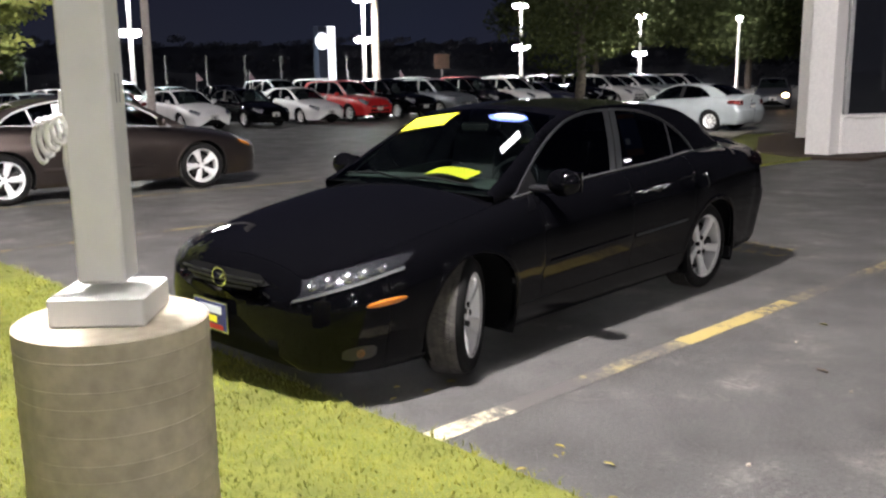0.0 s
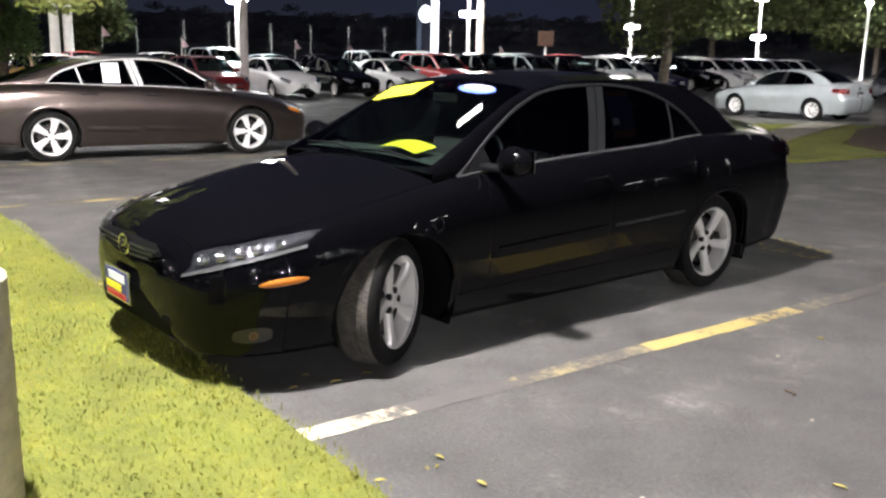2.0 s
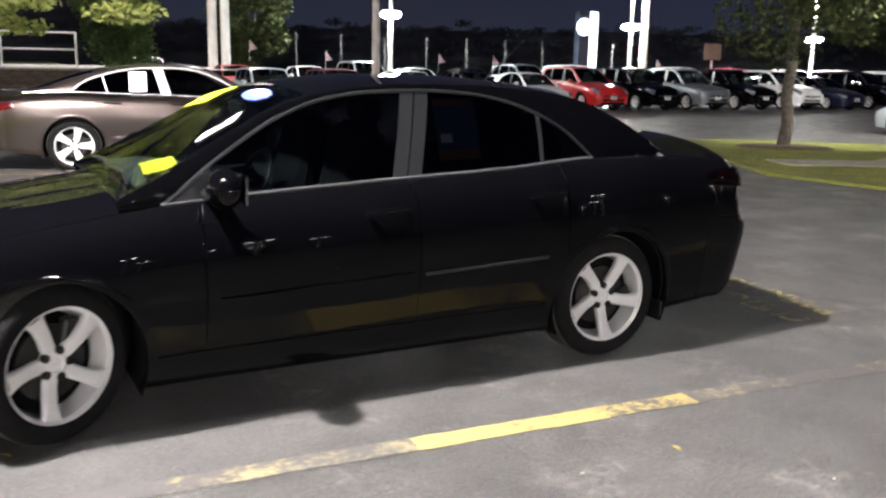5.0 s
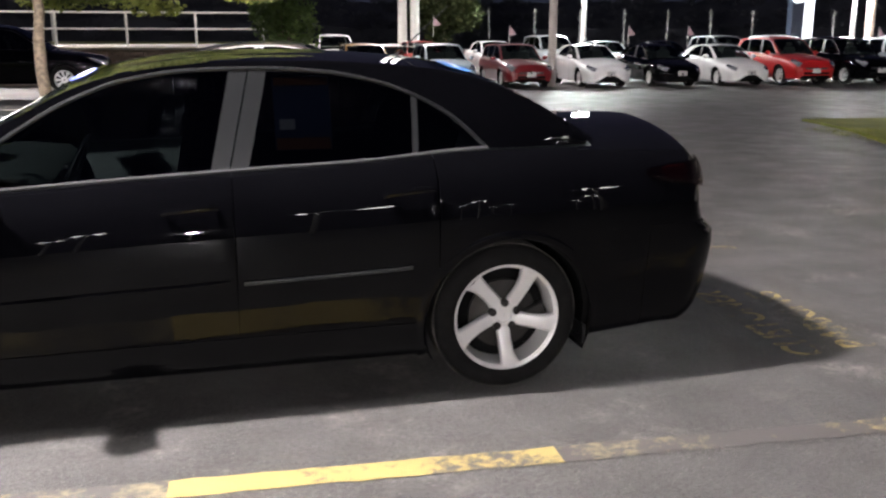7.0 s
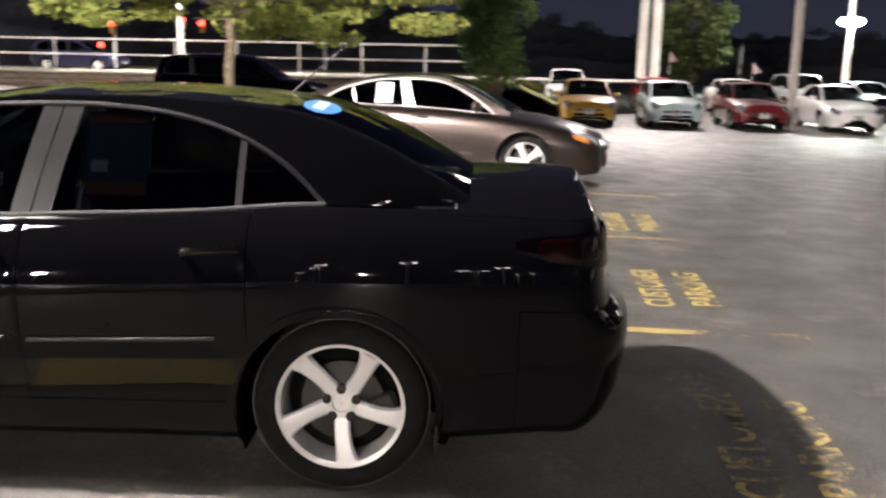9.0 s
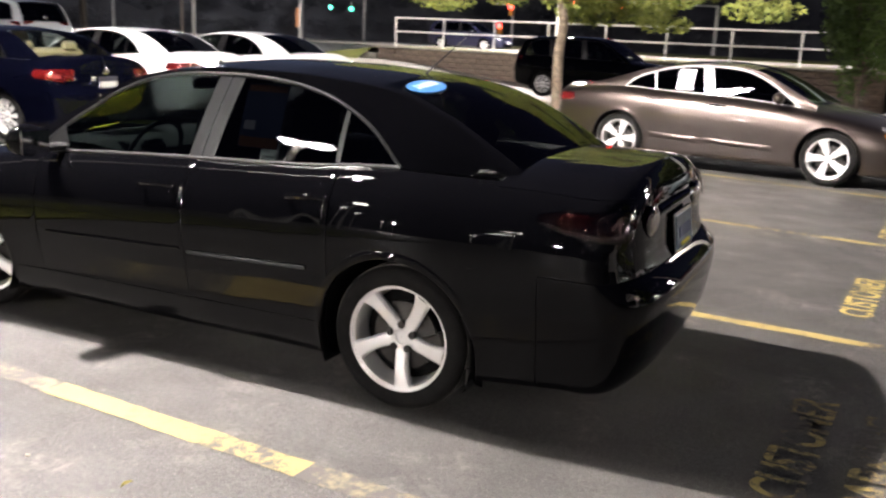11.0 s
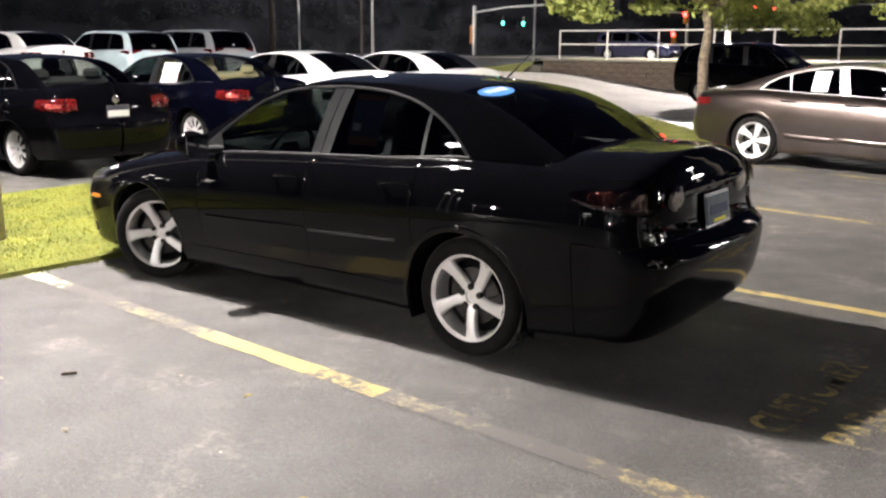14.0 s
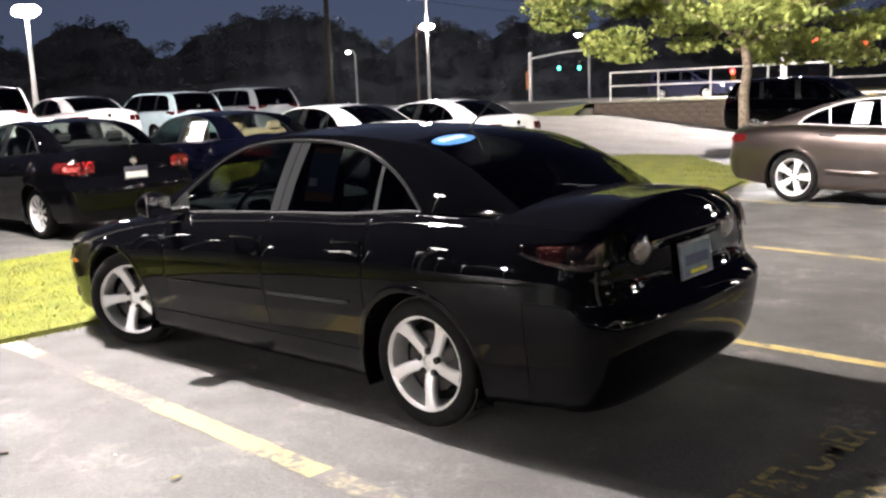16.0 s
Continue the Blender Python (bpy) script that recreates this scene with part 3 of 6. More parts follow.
def varied(base, length=1.0, height=1.0, width=1.0, wb=None, **over):
    """Another car's lines, from those of a base car: stretched, raised, widened, with single lines drawn anew."""
    s = dict(base)
    for k, v in base.items():
        if k in ("L0", "L1", "wb", "cowl", "deck", "ws_top", "bl_top"):
            s[k] = v * length
        elif k == "tub":
            s[k] = tuple(q * length for q in v)
        elif k in ("W", "we", "wg"):
            s[k] = [(x * length, q * width) for x, q in v]
        elif k in ("bot", "zs", "zt", "zc", "cr", "zd"):
            s[k] = [(x * length, q * height) for x, q in v]
        elif k == "tail" and v:
            s[k] = (v[0] * length, v[1], [(z * height, x * length) for z, x in v[2]])
        elif k in ("pillars", "bars"):
            s[k] = [(a * length, b * length, c * length) for a, b, c in v]
    s.update(over)
    return s


COUPE = varied(  # long four-door coupe with an arched roof
    SEDAN, 1.013, 1.0, 1.03, L1=3.86, r=0.335, track=0.715, ws_top=1.02, bl_top=2.45, tub=(0.42, 3.2), cowl=0.36, deck=3.2,
    zc=[(0.22, 0.945), (0.5, 1.11), (0.75, 1.25), (0.98, 1.35), (1.2, 1.395), (1.5, 1.41), (1.8, 1.40), (2.1, 1.37), (2.45, 1.305), (2.8, 1.20), (3.1, 1.09), (3.3, 1.03)],
    cr=[(0.22, 0.0), (0.6, 0.03), (1.0, 0.04), (1.6, 0.04), (2.4, 0.04), (2.9, 0.035), (3.3, 0.0)],
    we=[(0.22, 0.73), (0.6, 0.67), (1.0, 0.62), (1.4, 0.585), (2.0, 0.575), (2.4, 0.585), (2.8, 0.62), (3.3, 0.67)],
    wg=[(0.22, 0.73), (0.62, 0.74), (1.5, 0.74), (2.6, 0.71), (3.3, 0.68)],
    zd=[(0.40, 0.90), (0.55, 1.02), (0.8, 1.18), (1.0, 1.27), (1.2, 1.325), (1.5, 1.345), (1.8, 1.335), (2.1, 1.30), (2.35, 1.235), (2.55, 1.16), (2.68, 1.07), (2.72, 1.03)],
    zt=[(-0.98, 0.57), (-0.95, 0.645), (-0.88, 0.70), (-0.6, 0.795), (-0.2, 0.88), (0.2, 0.935), (0.36, 0.955), (3.2, 1.04), (3.45, 1.03), (3.62, 1.0), (3.70, 0.90), (3.74, 0.76), (3.77, 0.66), (3.80, 0.63), (3.86, 0.56)],
    zs=[(-0.98, 0.54), (-0.93, 0.60), (-0.85, 0.65), (-0.7, 0.70), (-0.4, 0.775), (0, 0.845), (0.5, 0.92), (1.5, 0.985), (2.1, 1.0), (2.7, 1.02), (3.2, 1.0), (3.5, 0.965), (3.65, 0.9), (3.72, 0.78), (3.76, 0.65), (3.86, 0.54)],
    W=[(-0.98, 0.46), (-0.965, 0.58), (-0.92, 0.69), (-0.81, 0.785), (-0.6, 0.86), (-0.3, 0.905), (0, 0.92), (1.3, 0.925), (2.4, 0.92), (2.9, 0.905), (3.3, 0.865), (3.6, 0.80), (3.74, 0.72), (3.82, 0.62), (3.86, 0.50)],
    bot=[(-0.98, 0.26), (-0.93, 0.19), (-0.5, 0.17), (0, 0.18), (2.7, 0.19), (3.3, 0.24), (3.65, 0.30), (3.86, 0.40)],
    tail=(3.52, 2.5, [(0.20, 3.62), (0.28, 3.74), (0.36, 3.83), (0.48, 3.86), (0.58, 3.85), (0.64, 3.82), (0.70, 3.79), (0.85, 3.76), (0.95, 3.735), (1.04, 3.71)]),
    pillars=[(1.47, 1.53, 0.10), (1.54, 1.60, 0.10)], bars=[(2.26, 2.285, 0.06)])
SALOON = varied(SEDAN, 0.985, 1.02, 1.0, r=0.322)
SUV = varied(
    SEDAN, 1.0, 1.0, 1.03, L1=3.62, r=0.36, tail=None, tub=(0.45, 3.5), deck=3.5, bl_top=3.22, ws_top=1.08,
    bot=[(-0.97, 0.38), (-0.93, 0.28), (0, 0.25), (2.675, 0.26), (3.4, 0.33), (3.62, 0.45)],
    zs=[(-0.97, 0.66), (-0.93, 0.74), (-0.85, 0.82), (-0.5, 0.94), (0, 1.02), (0.5, 1.08), (1.5, 1.12), (2.6, 1.15), (3.3, 1.16), (3.5, 1.13), (3.58, 0.9), (3.62, 0.64)],
    zt=[(-0.97, 0.70), (-0.94, 0.84), (-0.88, 0.93), (-0.5, 1.02), (0.0, 1.09), (0.42, 1.13), (3.5, 1.17), (3.56, 1.1), (3.59, 0.86), (3.62, 0.67)],
    W=[(-0.97, 0.55), (-0.955, 0.64), (-0.91, 0.73), (-0.80, 0.81), (-0.5, 0.885), (0, 0.92), (2.6, 0.925), (3.2, 0.89), (3.45, 0.84), (3.56, 0.77), (3.62, 0.62)],
    zc=[(0.30, 1.11), (0.6, 1.34), (0.85, 1.52), (1.05, 1.64), (1.25, 1.70), (1.6, 1.73), (2.2, 1.73), (2.8, 1.71), (3.22, 1.66), (3.34, 1.56), (3.45, 1.36), (3.54, 1.14)],
    cr=[(0.30, 0.0), (0.6, 0.03), (1.2, 0.04), (2.8, 0.045), (3.3, 0.04), (3.54, 0.0)],
    we=[(0.30, 0.74), (0.6, 0.70), (1.0, 0.65), (1.6, 0.62), (2.8, 0.61), (3.3, 0.64), (3.54, 0.70)],
    wg=[(0.30, 0.745), (1.5, 0.75), (3.0, 0.735), (3.54, 0.70)],
    zd=[(0.46, 1.07), (0.6, 1.22), (0.85, 1.42), (1.05, 1.55), (1.25, 1.605), (1.8, 1.63), (2.6, 1.615), (3.0, 1.58), (3.16, 1.48), (3.22, 1.3), (3.25, 1.15)],
    pillars=[(1.48, 1.55, 0.06), (1.555, 1.62, 0.06)], bars=[(2.46, 2.56, 0.05)])
HATCH = varied(
    SUV, 0.94, 0.86, 0.97, r=0.315)


def catmull(p, n=2):
    out = []
    for i in range(len(p) - 1):
        a, b, c, d = p[max(0, i - 1)], p[i], p[i + 1], p[min(len(p) - 1, i + 2)]
        for k in range(n):
            t = k / n
            out.append(tuple(0.5 * (2 * b[q] + (c[q] - a[q]) * t + (2 * a[q] - 5 * b[q] + 4 * c[q] - d[q]) * t * t + (3 * b[q] - a[q] - 3 * c[q] + d[q]) * t ** 3) for q in range(2)))
    out.append(tuple(p[-1]))
    return out


class Car:
    """The lines of one car: local x runs from the front axle to the rear, the car's left is -y."""

    def __init__(self, s):
        self.s = s
        self.c = {k: curve(s[k]) for k in ("W", "bot", "zs", "zt", "zc", "cr", "we", "wg", "zd")}
        self.xg = (s["zc"][0][0], s["zc"][-1][0])
        self.xd = (s["zd"][0][0], s["zd"][-1][0])

    def section(self, x):
        c, s = self.c, self.s
        w, zb, zs = c["W"](x), c["bot"](x), c["zs"](x)
        tub = s["tub"][0] < x < s["tub"][1]
        zt = zs - 0.3 if tub else max(c["zt"](x), zs + 0.002)
        p = [(a * w, zb + b * (zs - zb)) for a, b in CT] + [(a * w, zs + b * (zt - zs)) for a, b in CTOP]
        return catmull(p)

    def ring(self, x):
        """The half section at place x; past the tail's start the sides wrap round the corner to the centre of the rear face."""
        if not self.s["tail"] or x <= self.s["tail"][0]:
            return [Vector((x, y, z)) for y, z in self.section(x)]
        xt, n, prof = self.s["tail"]
        a = math.pi / 2 * (x - xt) / (self.s["L1"] - xt)
        u, w = max(0.0, math.sin(a)) ** (2 / n), max(0.0, math.cos(a)) ** (2 / n) if x < self.s["L1"] - 1e-6 else 0.0
        zz, xx = [p[0] for p in prof], [p[1] for p in prof]
        return [Vector((xt + u * (float(np.interp(z, zz, xx)) - xt), y * w, z)) for y, z in self.section(xt)]

    def nose_x(self, y, z):
        """Where the nose lies at (y, z)."""
        for x in np.arange(self.s["L0"], self.s["L0"] + 0.5, 0.004):
            h = self.section(x)
            if h[0][1] - 0.01 <= z <= h[-1][1]:
                if abs(y) <= float(np.interp(z, [p[1] for p in h[4:]], [p[0] for p in h[4:]])):
                    return float(x)
        return self.s["L0"]

    def normal(self, x, k, side):
        return (self.surf(x, k, side, 0.03) - self.surf(x, k, side)).normalized()

    def bowl(self, x, k, side, r, lift=0.004):
        """A shallow round reflector bowl with a bulb, lying in the body's surface."""
        p, n = self.surf(x, k, side, lift), self.normal(x, k, side)
        q = n.to_track_quat("Z", "Y").to_matrix()
        return Mesh().grid([[p + q @ Vector((r * f * math.cos(b), r * f * math.sin(b), d)) for b in np.linspace(0, 2 * math.pi, 17)] for f, d in ((1.06, 0.0), (1.0, 0.004), (0.94, 0.003), (0.7, -0.001), (0.35, -0.002), (0.28, 0.004), (0.12, 0.007), (0.0, 0.007))])

    def surf(self, x, k, side=-1, out=0.0):
        """A point of the lower body at ring place k (0 keel, 22 shoulder, 32 centre line), pushed out along the surface."""
        def at(xx, kk):
            h = self.ring(xx)
            kk = min(max(kk, 0), len(h) - 1.001)
            i = int(kk)
            p = h[i].lerp(h[i + 1], kk - i)
            return Vector((p.x, side * p.y, p.z))
        p = at(x, k)
        if out:
            x0, x1 = max(self.s["L0"], x - 0.02), min(self.s["L1"], x + 0.02)
            n = (at(x1, k) - at(x0, k)).cross(at(x, k + 0.4) - at(x, k - 0.4))
            n = n * (1 if n.y * side > 0 or (abs(n.y) < 1e-6 and n.z > 0) else -1)
            if n.length > 1e-9:
                p = p + n.normalized() * out
        return p

    def patch(self, a, b, c, d, side, out, nu=10, nv=6, bulge=0.0, rounded=0.0):
        """A panel laid on the lower body between four (x, k) corners."""
        rows = []
        for i in range(nu + 1):
            u = i / nu
            row = []
            for j in range(nv + 1):
                v = j / nv
                if rounded:
                    sq = (1 - rounded) + rounded * math.sqrt(max(0.0, 1 - (2 * u - 1) ** 2))
                    vv = 0.5 + (v - 0.5) * sq
                else:
                    vv = v
                x = (a[0] * (1 - u) + b[0] * u) * (1 - vv) + (d[0] * (1 - u) + c[0] * u) * vv
                k = (a[1] * (1 - u) + b[1] * u) * (1 - vv) + (d[1] * (1 - u) + c[1] * u) * vv
                row.append(self.surf(x, k, side, out + bulge * math.sin(math.pi * u) ** 0.5 * math.sin(math.pi * v) ** 0.5))
            rows.append(row)
        return Mesh().grid(rows)

    def stations(self, step, more=()):
        s = self.s
        xs = set(np.arange(s["L0"], s["L1"], step).round(4)) | {s["L0"], s["L1"]} | set(more)
        for e in (0.012, 0.025, 0.04, 0.055, 0.07, 0.085, 0.10, 0.115, 0.13, 0.15):
            xs |= {round(s["L0"] + e, 4), round(s["L1"] - e, 4)}
        if s["tail"]:
            xs |= {round(s["tail"][0] + (s["L1"] - s["tail"][0]) * q / 20, 4) for q in range(21)}
        for t in s["tub"]:
            xs |= {round(t - 0.004, 4), round(t + 0.004, 4)}
        xs = sorted(xs)
        keep = [xs[0]]
        for x in xs[1:]:
            if x - keep[-1] > 0.0035:
                keep.append(x)
        return keep

    def shell(self, step, more=()):
        """Points and faces of the whole lower body with its wheel openings."""
        s = self.s
        xs = self.stations(step, more)
        v, info = [], []
        for x in xs:
            h = self.ring(x)
            n = len(h)
            v += [[p.x, -p.y, p.z] for p in h] + [[p.x, p.y, p.z] for p in reversed(h[:-1])]
        m = 2 * n - 1
        ra = s["r"] + 0.042
        faces, gone, self.par = [], set(), {}
        hubs = ((0.0, s["r"]), (s["wb"], s["r"]))
        for i in range(len(xs) - 1):
            for j in range(m - 1):
                q = (i * m + j, i * m + j + 1, (i + 1) * m + j + 1, (i + 1) * m + j)
                cx, cy, cz = (sum(v[k][t] for k in q) / 4 for t in range(3))
                kk = min(j, m - 2 - j)
                if abs(cy) > 0.4 and 3 < kk < 21 and any(math.hypot(cx - hx, cz - hz) < ra for hx, hz in hubs):
                    gone.update(q)
                    continue
                if kk <= 3 and abs(cy) > 0.42 and any(abs(cx - hx) < ra for hx, hz in hubs):
                    continue
                faces.append((q, cx, cy, cz, kk))
                self.par[q] = (xs[i] + xs[i + 1]) / 2
        used = set(k for q, *_ in faces for k in q)
        for k in gone & used:
            x, y, z = v[k]
            hx, hz = min(hubs, key=lambda p: abs(x - p[0]))
            d = math.hypot(x - hx, z - hz)
            if 0.6 * ra < d and z > hz - 0.25:
                v[k][0], v[k][2] = hx + (x - hx) * ra / d, hz + (z - hz) * ra / d
        caps = [tuple(range(m))] + ([] if s["tail"] else [tuple(range((len(xs) - 1) * m, len(xs) * m))])
        return v, faces, caps

    def yside(self, x, z):
        """Half width of the glasshouse's side at (x, z)."""
        zb, ze = self.c["zs"](x), max(self.c["zc"](x) - self.c["cr"](x), self.c["zs"](x) + 0.002)
        t = min(1.0, max(0.0, (z - zb) / (ze - zb)))
        return self.c["wg"](x) * (1 - t) + self.c["we"](x) * t + 0.012 * math.sin(math.pi * t)


def sub(v, faces, shared=None, gap=0.0):
    """Own mesh of some faces of a shell; points shared with other panels draw back to leave a shut line."""
    g, idx = Mesh(), {}
    cen = {}
    for q in faces:
        c = [sum(v[k][t] for k in q) / len(q) for t in range(3)]
        for k in q:
            cen.setdefault(k, []).append(c)
    for q in faces:
        for k in q:
            if k not in idx:
                idx[k] = len(g.v)
                p = Vector(v[k])
                if shared and k in shared:
                    d = Vector([sum(c[t] for c in cen[k]) / len(cen[k]) for t in range(3)]) - p
                    if d.length > 1e-6:
                        p = p + d.normalized() * gap
                g.v.append(tuple(p))
        g.f.append(tuple(idx[k] for k in q))
    return g


def glasshouse(car, root, body, glz, step=0.05, trim=TRIM, roof_mat=None, belt=None):
    """Windscreen, rear window, roof, rails and side windows. Returns the parts by name."""
    s, c = car.s, car.c
    x0, x1 = car.xg
    mids = [(p[0] + p[1]) / 2 + p[2] / 2 for p in s["pillars"]]
    split = [sum(mids) / len(mids)] + [(b[0] + b[1]) / 2 for b in s["bars"]]
    xs = sorted(set(np.arange(x0, x1, step).round(4)) | {x0, x1, s["ws_top"], s["bl_top"], *car.xd, *(round(q, 4) for q in split)})
    xs = [xs[0]] + [b for a, b in zip(xs, xs[1:]) if b - a > 0.004]
    fr = (1.0, 0.93, 0.78, 0.6, 0.4, 0.2, 0.0)

    def rows(x):
        zb = c["zs"](x)
        ze = max(c["zc"](x) - c["cr"](x), zb + 0.002)
        zd = min(max(c["zd"](x) if car.xd[0] < x < car.xd[1] else zb, zb), ze - 0.001)
        low = [(car.yside(x, zb + (zd - zb) * t / 6), zb + (zd - zb) * t / 6) for t in range(7)]
        up = [(car.yside(x, zd + (ze - zd) * t / 3), zd + (ze - zd) * t / 3) for t in range(4)]
        zt = max(c["zc"](x), ze)
        top = [(c["we"](x) * f, ze + (zt - ze) * (1 - f * f)) for f in fr]
        return low, up, top
    data = [(x, *rows(x)) for x in xs]
    made = {}

    def strip(name, sel, pick, material, sides=(-1, 1), label="", full=False):
        g = Mesh()
        if full:
            g.grid([[(x, -y, z) for y, z in pick(r)] + [(x, y, z) for y, z in reversed(pick(r)[:-1])] for x, *r in data if sel(x)])
        else:
            for sd in sides:
                rr = [[(x, sd * y, z) for y, z in pick(r)] for x, *r in data if sel(x)]
                if len(rr) > 1:
                    g.grid(rr)
        ob = part(name, g, material, root, label)
        made.setdefault(name, []).append(ob)
        return ob
    strip("windscreen", lambda x: x <= s["ws_top"] + 1e-4, lambda r: r[2][1:], glz["front"], full=True, label="clear windscreen glass")
    strip("roof", lambda x: s["ws_top"] - 1e-4 <= x <= s["bl_top"] + 1e-4, lambda r: r[2][1:], roof_mat or body, full=True)
    strip("rear_window", lambda x: x >= s["bl_top"] - 1e-4, lambda r: r[2][1:], glz["rear"], full=True, label="tinted rear window")
    for sd in (-1, 1):
        strip("roof_rail", lambda x: True, lambda r: r[1] + r[2][1:2], body, (sd,))
        cuts = [car.xd[0], *split, car.xd[1]]
        for i, (a, b) in enumerate(zip(cuts, cuts[1:])):
            strip(("front_door_window", "rear_door_window", "quarter_window")[min(i, 2)], lambda x: a - 1e-3 <= x <= b + 1e-3, lambda r: r[0], glz["side" if i == 0 else "back"], (sd,), "dark side window glass")
        edge = [(x, sd * (car.yside(x, r[0][-1][1]) + 0.003), r[0][-1][1]) for x, *r in data if car.xd[0] <= x <= car.xd[1]]
        sill = [(x, sd * (car.yside(x, r[0][0][1]) + 0.006), r[0][0][1] + 0.004) for x, *r in data if car.xd[0] <= x <= car.xd[1]]
        part("window_trim", Mesh().tube(edge, 0.015 if trim is BRIGHT_TRIM else 0.009, 6), trim, root, "grey window surround")
        part("belt_moulding", Mesh().tube(sill, 0.009, 6), belt or trim, root, "belt moulding under the windows")
        for a, b, lean in s["pillars"] + s["bars"]:
            g = Mesh()
            rr = []
            for i in range(7):
                t = i / 6
                row = []
                for q in (a, b):
                    xx = q + lean * t
                    zz = c["zs"](xx) + (c["zd"](xx) - c["zs"](xx)) * t
                    row.append((xx, sd * (car.yside(xx, zz) + 0.005), zz))
                rr.append(row)
            g.grid(rr)
            part("pillar_trim", g, trim, root, "satin pillar cover")
    return made


def arches(car, root, lip_mat, lip=True):
    s = car.s
    for hx in (0.0, s["wb"]):
        for sd in (-1, 1):
            w = car.c["W"](hx)
            ra = s["r"] + 0.042
            part("wheel_well", Mesh().lathe([(ra + 0.004, sd * (w - 0.05)), (ra + 0.004, sd * 0.45), (0.02, sd * 0.45)], 28, "y", (hx, 0, s["r"]), a0=-25, a1=205), CORE, root, "black wheel well liner")
            if lip:
                g = Mesh()
                rr = []
                for i in range(25):
                    a = radians(-22 + 224 * i / 24)
                    row = []
                    for q, d in ((0.0, -0.03), (0.0, 0.001), (0.010, 0.006), (0.032, 0.003), (0.046, -0.004)):
                        x, z = hx + (ra + q) * math.cos(a), s["r"] + (ra + q) * math.sin(a)
                        zb, zs = car.c["bot"](x), car.c["zs"](x)
                        f = min(1, max(0, (z - zb) / (zs - zb)))
                        y = np.interp(f, [b for _, b in CT[2:]], [k for k, _ in CT[2:]]) * car.c["W"](x)
                        row.append((x, sd * (y + d), z))
                    rr.append(row)
                part("wheel_arch_lip", g.grid(rr), lip_mat, root)


def seats(root, cloth, zf, x0=1.25, x1=2.2, w=0.36, head=True):
    for y in (-w, w):
        g = Mesh().box((x0 + 0.16, y, zf + 0.02), (0.12, 0.46, 0.56), 0.05, Matrix.Rotation(0.22, 3, "Y")).box((x0 - 0.1, y, zf - 0.22), (0.5, 0.5, 0.14), 0.05)
        st = part("front_seat", g, cloth, root)
        part("headrest", Mesh().box((x0 + 0.25, y, zf + 0.36), (0.09, 0.26, 0.17), 0.04), cloth, st)
    bench = part("rear_seat", Mesh().box((x1 + 0.2, 0, zf), (0.14, 1.2, 0.5), 0.05, Matrix.Rotation(0.3, 3, "Y")), cloth, root)
    for y in (-0.36, 0.36):
        part("headrest", Mesh().box((x1 + 0.3, y, zf + 0.27), (0.08, 0.24, 0.14), 0.04), cloth, bench)


def lettering(name, text, size, material, parent, m, depth=0.0, bold=0.0):
    cu = bpy.data.curves.new(name, "FONT")
    cu.body, cu.size, cu.align_x, cu.align_y, cu.extrude = text, size, "CENTER", "CENTER", depth
    cu.offset = bold
    tmp = bpy.data.objects.new(name, cu)
    scene.collection.objects.link(tmp)
    me = bpy.data.meshes.new_from_object(tmp.evaluated_get(bpy.context.evaluated_depsgraph_get()))
    bpy.data.objects.remove(tmp)
    me.materials.clear()
    me.materials.append(material)
    ob = new(name, me)
    ob.parent = parent
    ob.matrix_basis = m
    return ob


# ------------------------------------------------------------------ ground, lawns, markings
g = Mesh()
xs = sorted({-400, -200, -120, -80, *range(-60, 90, 3), 120, 200, 400})
ys = sorted({-300, -120, -60, -30, -12, *range(-6, 90, 3), 120, 200, 400})
g.grid([[(x, y, ground_z(x, y)) for y in ys] for x in xs])
ground = single("ground", g, ASPHALT, "worn dark grey asphalt of a car lot with pale stains", "ground", kind="structure")


def slab(name, outline, z0, h, material, label, category, bevel=0.02, follow=True, step=0.8):
    """A low flat piece of ground with an upright edge; outline counter-clockwise."""
    pts = []
    for a, b in zip(outline, outline[1:] + outline[:1]):
        n = max(1, int(math.dist(a, b) / step))
        pts += [(a[0] + (b[0] - a[0]) * i / n, a[1] + (b[1] - a[1]) * i / n) for i in range(n)]
    bm = bmesh.new()
    cx, cy = sum(p[0] for p in pts) / len(pts), sum(p[1] for p in pts) / len(pts)
    top = [bm.verts.new((x + (cx - x) * bevel / max(0.1, math.dist((x, y), (cx, cy))), y + (cy - y) * bevel / max(0.1, math.dist((x, y), (cx, cy))), z0 + h + (ground_z(x, y) if follow else 0))) for x, y in pts]
    bot = [bm.verts.new((x, y, z0 - 0.05 + (ground_z(x, y) if follow else 0))) for x, y in pts]
    f = bm.faces.new(top)
    for i in range(len(pts)):
        k = (i + 1) % len(pts)
        bm.faces.new((bot[i], bot[k], top[k], top[i]))
    bmesh.ops.triangulate(bm, faces=[f])
    me = bpy.data.meshes.new(name)
    bm.to_mesh(me)
    bm.free()
    me.materials.append(material)
    return tagged(new(name, me), label, category, kind="structure")


